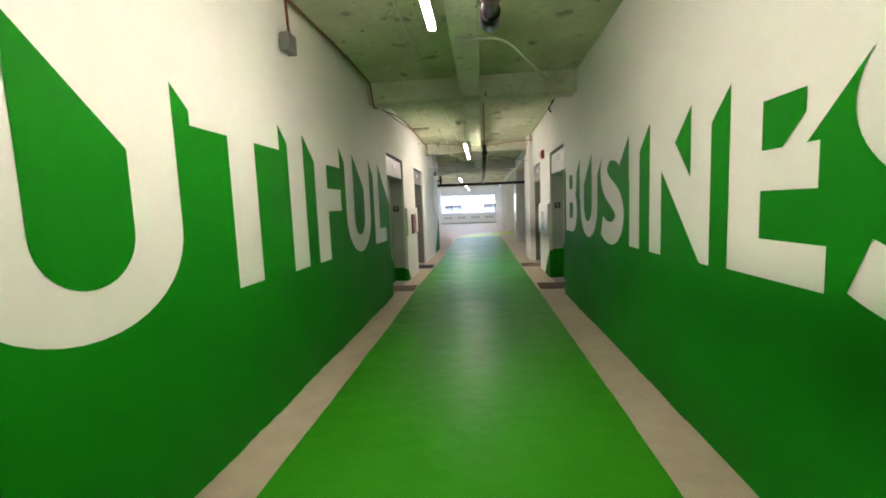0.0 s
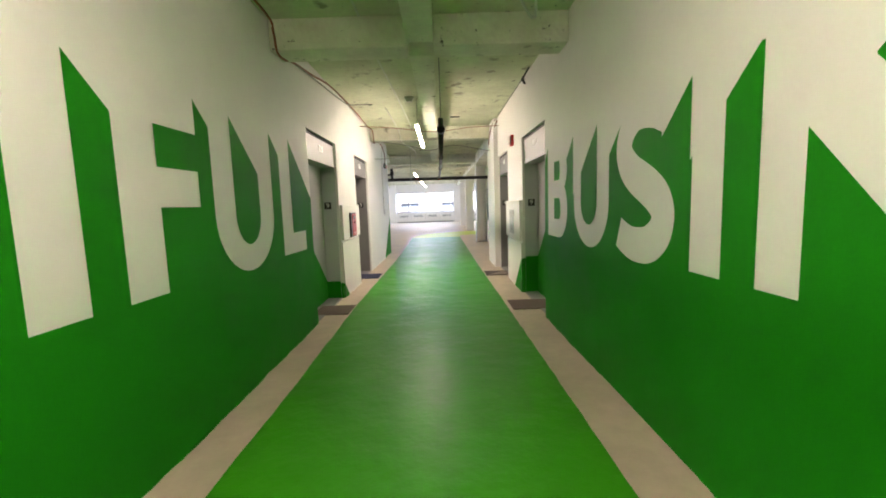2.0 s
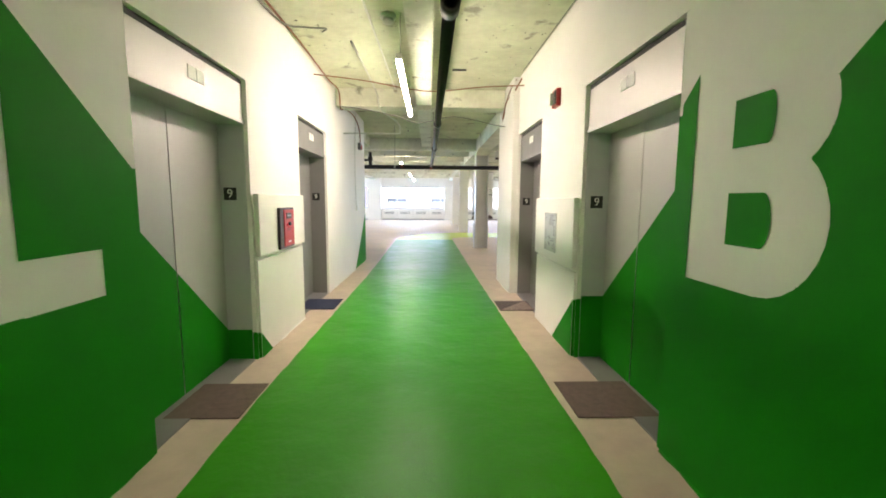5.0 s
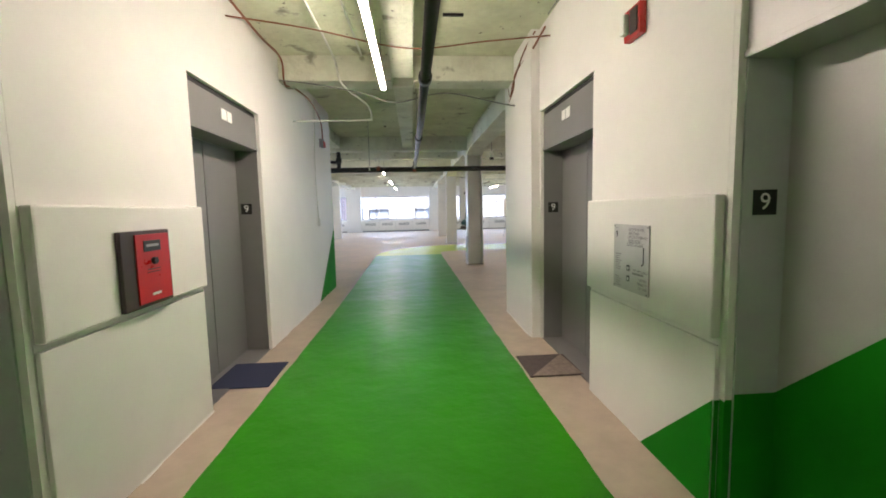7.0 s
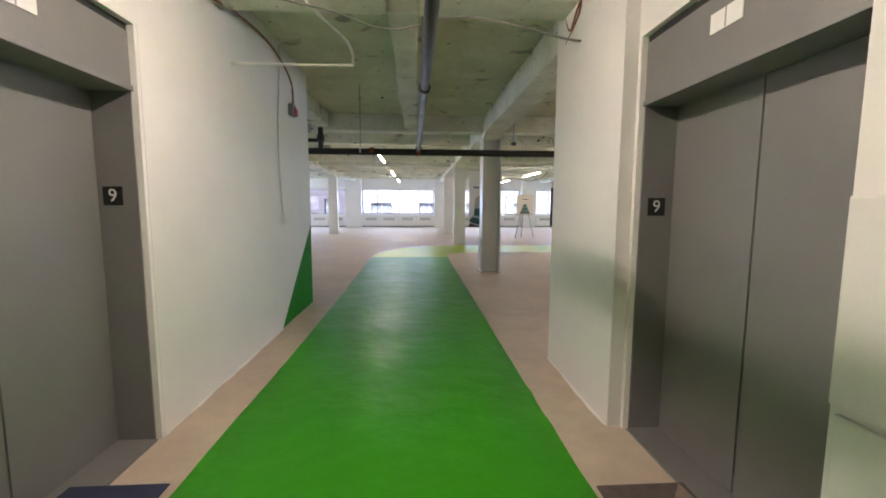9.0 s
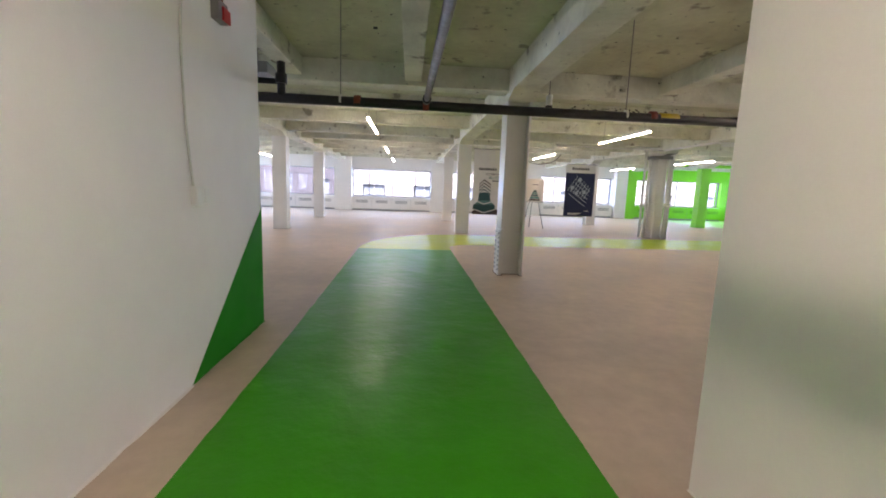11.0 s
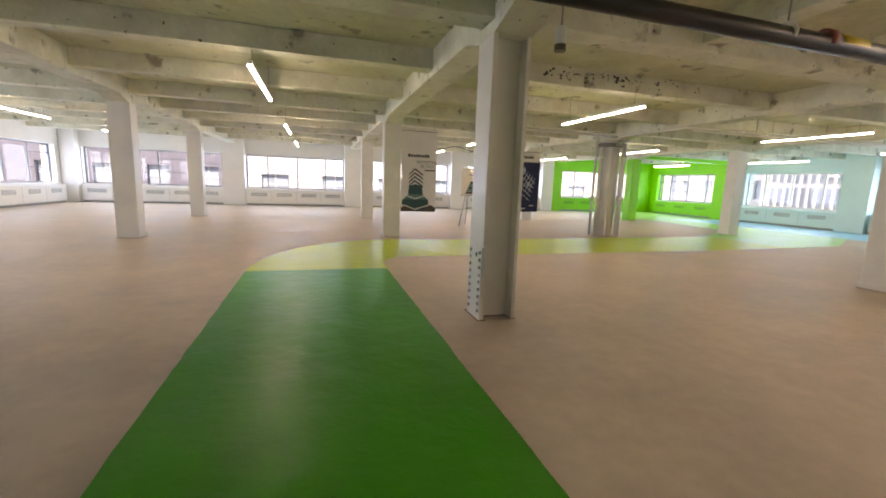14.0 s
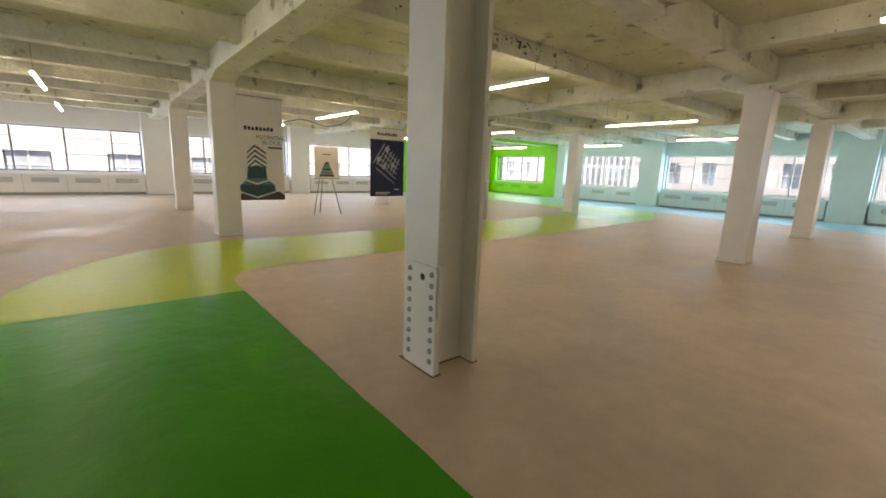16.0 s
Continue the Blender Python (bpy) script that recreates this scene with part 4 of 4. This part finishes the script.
for y in (6.7, 9.6, 11.9, 15.3):
    part("coupling", tube([(0.165 - max(0, y - 11) * 0.01, y - 0.05, 2.34), (0.165 - max(0, y - 11) * 0.01, y + 0.05, 2.34)], 0.046, 10), BLACK, line)
part("drop", tube([(0.12, 15.44, 2.36), (0.12, 15.44, 2.25)], 0.035, 10), RUST, line)
part("hanger", tube([(0.165, 6.72, 2.36), (0.165, 6.72, ZC)], 0.007, 6), GREYCABLE, line)
part("hanger_cage", tube([(0.165, 6.70, 2.36), (0.165, 6.70, 2.47)], 0.03, 8), BLACK, line)
part("hanger", tube([(0.15, 12.6, 2.36), (0.15, 12.6, ZC)], 0.007, 6), GREYCABLE, line)
stub = thing("sprinkler_stub", 0.14, 1.5, 2.4, "black iron pipe end with a red fitting, hung overhead", "pipe")
part("pipe", tube([(0.165, -5.5, 2.36), (0.165, 1.92, 2.36)], 0.036, 10), BLACK, stub)
part("cap", tube([(0.165, 1.90, 2.36), (0.165, 2.02, 2.36)], 0.046, 10), BLACK, stub)
part("coupling", tube([(0.165, 1.66, 2.36), (0.165, 1.76, 2.36)], 0.047, 10), RUST, stub)
part("hanger", tube([(0.165, 1.7, 2.39), (0.165, 1.7, ZC)], 0.007, 6), GREYCABLE, stub)


def cable(name, pts, r, mat, label, n=6):
    return single(name, tube(smooth_line(pts, n), r, 6), mat, label, "cable", "ceiling cables")


cable("conduit", [(-0.09, 3.95, 3.05), (0.1, 4.04, 3.06), (0.263, 4.16, 3.1), (0.43, 4.36, 3.1), (0.65, 4.86, 3.1), (0.93, 5.52, 3.1), (1.03, 5.68, 3.12), (1.05, 5.72, 3.2), (1.05, 5.72, 3.335)], 0.013, CONDUIT, "white-painted conduit bending across the ceiling")
cable("conduit", [(-0.62, -6, 3.318), (-0.62, 3, 3.318), (-0.60, 6.0, 3.318)], 0.012, CONDUIT, "thin painted conduit along the ceiling")
cable("conduit", [(-0.62, 6.45, 3.31), (-0.55, 9, 3.318), (-0.5, 11.95, 3.318)], 0.012, CONDUIT, "thin painted conduit along the ceiling")
cable("cable", [(-1.46, 1.2, 3.24), (-1.44, 2.4, 3.27), (-1.46, 3.5, 3.29), (-1.45, 4.6, 3.32), (-1.44, 5.85, 3.31), (-1.44, 6.02, 3.2), (-1.42, 6.03, 3.02), (-1.43, 6.25, 3.02), (-1.45, 6.6, 3.1), (-1.46, 7.3, 3.18), (-1.45, 8.2, 3.28), (-1.45, 9.8, 3.31), (-1.44, 11.2, 3.26), (-1.43, 11.9, 3.27), (-1.42, 11.98, 3.0), (-1.45, 12.5, 3.1), (-1.45, 13.4, 3.15), (-1.46, 14.1, 3.0), (-1.46, 14.2, 2.72)], 0.012, CABLE, "orange-brown cable sagging along the wall top")
cable("cable", [(-1.46, 6.03, 3.05), (-1.45, 6.9, 3.12), (-1.46, 8.4, 3.22), (-1.44, 9.3, 3.28), (-1.25, 9.45, 3.30), (-1.05, 9.5, 3.31), (-1.12, 9.62, 3.32)], 0.009, GREYCABLE, "grey cable looping to the ceiling")
cable("cable", [(-1.46, 10.5, 3.12), (-0.8, 10.7, 3.10), (0.05, 11.0, 3.05), (0.83, 11.0, 3.12), (1.42, 10.8, 3.1)], 0.007, CABLE, "thin brown cable looping across the ceiling")
cable("cable", [(-1.46, 11.9, 3.02), (-1.04, 11.94, 2.98), (-0.5, 11.95, 2.88), (-0.1, 11.95, 2.77), (0.5, 11.95, 2.88), (1.31, 11.95, 2.73), (1.37, 11.95, 2.8)], 0.008, GREYCABLE, "thin cable looping across the ceiling")
cable("cable", [(1.40, 10.9, 3.22), (1.38, 11.3, 3.14), (1.36, 11.9, 3.1), (1.36, 12.0, 2.95), (1.37, 12.3, 2.83)], 0.012, CABLE, "brown cable hanging along the wall top")
cable("cable", [(1.39, 11.2, 3.30), (1.35, 11.5, 3.2), (1.35, 11.98, 3.02), (1.36, 12.2, 2.9), (1.37, 12.4, 3.2)], 0.008, CABLE, "brown cable tangle at the wall top")
cable("conduit", [(-0.85, 9.9, 3.325), (-0.78, 11.6, 3.2), (-0.75, 12.0, 3.0), (-0.5, 12.45, 2.86), (-0.46, 12.5, 2.70), (-0.56, 12.5, 2.68), (-1.49, 12.5, 2.67)], 0.013, CONDUIT, "bent white conduit below the beam")
cable("cable", [(1.42, 7.75, 3.33), (1.36, 7.85, 3.22), (1.40, 7.95, 3.17), (1.38, 8.05, 3.25), (1.43, 8.15, 3.33)], 0.014, DARK, "dark wire ends at a hole in the ceiling")
cable("cable", [(1.43, 8.2, 3.325), (1.42, 9.4, 3.32), (1.40, 10.8, 3.3)], 0.008, GREYCABLE, "thin cable along the wall top")
for bx, by, bl in ((0.5, 10.9, 0.2), (0.75, 6.8, 0.16), (3.2, 14.2, 0.4), (2.7, 13.6, 0.3), (-0.5, 16.2, 0.05), (5.6, 16.4, 0.5)):
    single("ceiling_bracket", box(bx - bl / 2, by, ZC - 0.022, bx + bl / 2, by + 0.03, ZC, 0.003), DARK, "short dark metal strip fixed to the ceiling", "bracket", "ceiling brackets")
# junction boxes and sensors
jb1 = thing("junction_box", -1.45, 3.4, 2.82, "grey metal junction box hanging from a cable", "junction box")
part("body", box(-1.475, 3.33, 2.82, -1.40, 3.47, 2.97, 0.006), STEELGREY, jb1)
part("cable", tube(smooth_line([(-1.43, 3.4, 2.97), (-1.39, 3.3, 3.08), (-1.40, 3.32, 3.2), (-1.45, 3.5, 3.29)], 5), 0.011, 6), CABLE, jb1)
al = thing("alarm_box", -1.47, 14.2, 2.58, "grey alarm box with a red lens on the wall", "fire alarm")
part("body", box(-1.499, 14.10, 2.58, -1.44, 14.26, 2.72, 0.006), STEELGREY, al)
part("lens", box(-1.439, 14.15, 2.585, -1.425, 14.27, 2.68, 0.004), REDPAINT, al, "red lens")
sw = thing("light_switch", -1.48, 13.8, 1.3, "white surface switch box with conduit up the wall", "switch")
part("box", box(-1.499, 13.70, 1.24, -1.455, 13.80, 1.37, 0.006), INK, sw)
part("box", box(-1.499, 13.83, 1.25, -1.46, 13.90, 1.36, 0.006), INK, sw)
part("conduit", tube(smooth_line([(-1.488, 13.72, 1.37), (-1.488, 13.66, 1.85), (-1.488, 13.66, 2.4), (-1.488, 13.75, 2.9), (-1.488, 13.8, 3.3)], 5), 0.008, 6), CONDUIT, sw)
sm = thing("smoke_detector", -1.1, 9.6, 3.3, "small white smoke detector on the ceiling", "smoke detector")
part("base", tube([(-0.35, 9.2, 3.30), (-0.35, 9.2, 3.34)], 0.08, 14), CONDUIT, sm)
part("head", tube([(-0.35, 9.2, 3.26), (-0.35, 9.2, 3.2995)], 0.055, 14), CONDUIT, sm)
sp = thing("hanging_socket", 2.11, 17.4, 2.72, "pale hanging lamp holder with a dark rim on a short cord", "socket")
part("cord", tube([(2.11, 17.4, 2.93), (2.11, 17.4, 2.97)], 0.012, 6), STEELGREY, sp)
part("neck", tube([(2.11, 17.4, 2.97), (2.11, 17.4, ZC)], 0.008, 6), GREYCABLE, sp)
part("body", tube([(2.11, 17.4, 2.77), (2.11, 17.4, 2.87), (2.11, 17.4, 2.93)], 0.05, 12), CONDUIT, sp)
part("rim", tube([(2.11, 17.4, 2.71), (2.11, 17.4, 2.769)], 0.056, 12), DARKFRAME, sp, "dark rim")
un = thing("ceiling_unit", -1.9, 17.0, 3.0, "dark metal unit hung under the ceiling", "ceiling unit")
part("body", box(-2.3, 16.7, 2.86, -1.95, 17.1, 3.0, 0.01), STEELGREY, un)
part("bracket", tube([(-2.15, 16.9, 3.0), (-2.15, 16.9, ZC)], 0.02, 6), GREYCABLE, un)

# ---- banners and easel ----
def banner(x0, x1, y, z0, z1, label):
    b = thing("banner", (x0 + x1) / 2, y, z0, label, "banner", "hanging banners")
    part("cloth", box(x0, y, z0, x1, y + 0.006, z1, 0.001), PAPER, b, "white banner cloth")
    part("rod", tube([(x0 - 0.02, y + 0.003, z1 + 0.012), (x1 + 0.02, y + 0.003, z1 + 0.012)], 0.012, 8), STEELGREY, b)
    for x in (x0 + 0.1, x1 - 0.1):
        part("wire", tube([(x, y + 0.003, z1 + 0.02), (x, y + 0.003, ZC)], 0.003, 5), GREYCABLE, b)
    return b


def ink(parent, pts, y, mat, name="print"):
    return part(name, sheet(pts, lambda x, z: (x, y, z)), mat, parent)


b1 = banner(2.26, 3.33, 26.0, 0.55, 2.90, "tall white banner printed with a teal tower diagram")
X, Y = 2.26, 25.998


def b1ink(pts, mat, k=1):
    ink(b1, [(X + 1.07 * u, 0.55 + 1.52 * v) for u, v in pts], Y - 0.001 * k, mat)


b1ink([(0, 0.0), (1, 0.0), (1, 0.07), (0.88, 0.13), (0.12, 0.13), (0, 0.07)], BROWNINK)
b1ink([(0.02, 0.13), (0.35, 0.03), (0.62, 0.03), (0.8, 0.14), (0.78, 0.24), (0.04, 0.24)], TEAL, 2)
b1ink([(0.08, 0.24), (0.76, 0.24), (0.62, 0.34), (0.20, 0.34)], TEAL2, 3)
b1ink([(0.20, 0.34), (0.62, 0.34), (0.60, 0.50), (0.41, 0.54), (0.22, 0.50)], TEAL, 3)
for k in range(4):
    v = 0.48 + k * 0.075
    b1ink([(0.22, v), (0.38, v + 0.11), (0.62, v), (0.62, v + 0.03), (0.38, v + 0.145), (0.22, v + 0.03)], BROWNINK if k > 1 else TEAL, 4)
for v in (0.12, 0.33):
    b1ink([(0.05, v), (0.4, v - 0.09), (0.8, v), (0.8, v + 0.02), (0.4, v - 0.065), (0.05, v + 0.02)], PAPER, 5)
for k in range(8):
    b1ink([(0.18 + k * 0.078, 1.06), (0.24 + k * 0.078, 1.06), (0.24 + k * 0.078, 1.125 - (k % 3) * 0.012), (0.18 + k * 0.078, 1.11)], BLACKINK, 2)
lettering("lettering", "POTENTIAL", 0.125, BROWNINK, b1, pose(X + 0.78, Y - 0.001, 2.015, 90, 0, 0), "", 0.0005)
lettering("lettering", "BLOCK", 0.135, TEAL2, b1, pose(X + 0.80, Y - 0.001, 1.895, 90, 0, 0), "", 0.0005)
b1ink([(0.66, 0.80), (0.97, 0.80), (0.97, 0.825), (0.66, 0.825)], BLACKINK, 2)
b2 = banner(5.72, 6.84, 26.0, 0.60, 2.50, "tall navy banner printed with a pale street map")


def b2ink(pts, mat, k=1):
    ink(b2, [(5.72 + 1.12 * u, 0.60 + 1.90 * v) for u, v in pts], Y - 0.001 * k, mat)


b2ink([(0.0, 0.0), (1, 0.0), (1, 0.84), (0.0, 0.84)], NAVY)
for k in range(7):
    o = k * 0.12
    b2ink([(0.08 + o * 0.8, 0.50 - o * 0.22), (0.095 + o * 0.8, 0.49 - o * 0.22), (0.42 + o * 0.62, 0.78 - o * 0.3), (0.40 + o * 0.62, 0.785 - o * 0.3)], PALEINK, 2)
for k in range(5):
    o = k * 0.13
    b2ink([(0.15 + o * 0.5, 0.42 + o * 0.55), (0.15 + o * 0.5, 0.435 + o * 0.55), (0.72 + o * 0.28, 0.20 + o * 0.55), (0.71 + o * 0.28, 0.19 + o * 0.55)], PALEINK, 3)
for u, v in ((0.2, 0.5), (0.45, 0.66), (0.62, 0.42), (0.36, 0.40)):
    b2ink([(u, v), (u + 0.1, v + 0.03), (u + 0.08, v + 0.1), (u - 0.02, v + 0.07)], PALEINK, 4)
for u0, v, u1 in ((0.15, 0.05, 0.6), (0.15, 0.03, 0.5), (0.72, 0.10, 0.86)):
    b2ink([(u0, v), (u1, v), (u1, v + 0.012), (u0, v + 0.012)], INK, 2)
for k in range(8):
    b2ink([(0.20 + k * 0.075, 0.90), (0.255 + k * 0.075, 0.90), (0.255 + k * 0.075, 0.95 - (k % 3) * 0.012), (0.20 + k * 0.075, 0.94)], BLACKINK, 2)

EX, EY = 4.92, 27.2
ea = thing("easel", EX, EY, 0, "thin metal easel holding a peach display board", "easel")
for dx, dy in ((-0.42, -0.12), (0.42, -0.12), (0.0, 0.45)):
    part("leg", tube([(EX + dx, EY + dy, 0.0), (EX + dx * 0.15, EY + 0.05 + dy * 0.1, 1.6)], 0.012, 6), STEELGREY, ea, "thin dark metal leg")
part("ledge", box(EX - 0.40, EY - 0.12, 1.04, EX + 0.40, EY - 0.04, 1.06), STEELGREY, ea)
bo = thing("display_board", EX, EY - 0.09, 1.06, "cream display board with a small teal tower print", "board")
part("panel", box(EX - 0.36, EY - 0.10, 1.061, EX + 0.36, EY - 0.085, 1.95, 0.002), PEACH, bo)
for k in range(5):
    w = 0.24 - k * 0.042
    part("print", sheet([(EX - w, 1.10 + k * 0.085), (EX + w, 1.10 + k * 0.085), (EX + w * 0.85, 1.175 + k * 0.085), (EX - w * 0.85, 1.175 + k * 0.085)], lambda x, z: (x, EY - 0.102, z)), BROWNINK if k == 0 else TEAL2 if k % 2 else TEAL, bo)
part("print", sheet([(EX - 0.13, 1.72), (EX + 0.13, 1.72), (EX + 0.13, 1.745), (EX - 0.13, 1.745)], lambda x, z: (x, EY - 0.102, z)), BROWNINK, bo)
cable("cable", [(2.9, 28.0, 3.04), (3.3, 28.0, 2.75), (4.0, 28.0, 2.62), (4.6, 28.0, 2.72), (5.3, 28.0, 2.60), (5.9, 28.0, 2.74), (6.2, 28.0, 3.04)], 0.02, GREYCABLE, "loose grey duct cable slung below the ceiling")

# ---- buildings across the street ----
def building(name, along, place, u0, u1, z0, z1, mat, bay, storey, label):
    """A street front with recessed windows; along: the axis it runs on; its front stands at place."""
    s = 1 if place > 0 else -1
    b = thing(name, *(((u0 + u1) / 2, place, z0) if along == "x" else (place, (u0 + u1) / 2, z0)), label, "building", "street fronts")

    def piece(a, c, p, q, d0, d1):
        return box(a, place + s * d0, p, c, place + s * d1, q) if along == "x" else box(place + s * d0, a, p, place + s * d1, c, q)
    n, m = int((u1 - u0) / bay), int((z1 - z0) / storey)
    wall = bmesh.new()

    def fill(a, c, p, q):
        d = sorted((place, place + s * 0.5))
        if along == "x":
            add_box(wall, a, d[0], p, c, d[1], q)
        else:
            add_box(wall, d[0], a, p, d[1], c, q)
    for j in range(m):
        zb = z0 + j * storey
        fill(u0, u1, zb, zb + storey * 0.3)
        fill(u0, u1, zb + storey * 0.82, zb + storey)
        for i in range(n + 1):
            a = u0 + i * (u1 - u0) / n
            fill(max(u0, a - bay * 0.3), min(u1, a + bay * 0.3), zb + storey * 0.3, zb + storey * 0.82)
    part("wall", wall, mat, b)
    part("core", piece(u0, u1, z0, z1, 0.9, 6.0), mat, b)
    for j in range(m):
        for i in range(n):
            a = u0 + (i + 0.3) * (u1 - u0) / n
            c = u0 + (i + 0.7) * (u1 - u0) / n
            zb = z0 + j * storey
            w = part("window", piece(a, c, zb + storey * 0.3, zb + storey * 0.82, 0.30, 0.34), PANEGLASS, b)
            part("window_frame", piece(a, c, zb + storey * 0.55, zb + storey * 0.58, 0.24, 0.29), INK, w)
            part("window_frame", piece((a + c) / 2 - 0.05, (a + c) / 2 + 0.05, zb + storey * 0.3, zb + storey * 0.82, 0.24, 0.29), INK, w)
    part("roof", piece(u0 - 0.2, u1 + 0.2, z0 + m * storey, z0 + m * storey + 0.6, -0.25, 6.0), mat, b)
    return b


building("building", "x", 52, -6.0, 58, -11.3, 13, FACADE_A, 4.6, 3.4, "pale limestone street front with sash windows")
building("building", "x", 50, -30, -6.5, -13.4, 14, FACADE_B, 3.2, 3.2, "dark brick street front with narrow windows")
building("building", "y", 38, 6, 51, -13.2, 14, FACADE_C, 2.6, 3.3, "grey stone street front with windows")
building("building", "y", -28, 6, 46, -12, 12, FACADE_A, 3.6, 3.4, "pale stone street front with windows")
fins = thing("glazed_front", 37.9, 38.0, -4.0, "glazed street front behind pale upright fins", "building", "street fronts")
part("glazing", box(37.80, 34.6, -4.0, 37.96, 41.4, 3.4), PANEGLASS, fins, "blue-grey glass")
for k in range(12):
    part("fin", box(37.66, 34.6 + k * 0.6, -4.0, 37.79, 34.76 + k * 0.6, 3.4), FACADE_C, fins)
for z in (-0.6, 2.1):
    part("spandrel", box(37.70, 34.603, z, 37.797, 41.4, z + 0.35), FACADE_C, fins)
structure("ground", box(-300, -300, -30.5, 300, 300, -30), material("street_asphalt", (0.06, 0.06, 0.06), 0.8, vary=0.1, scale=0.3), "dark street far below the windows", "ground")
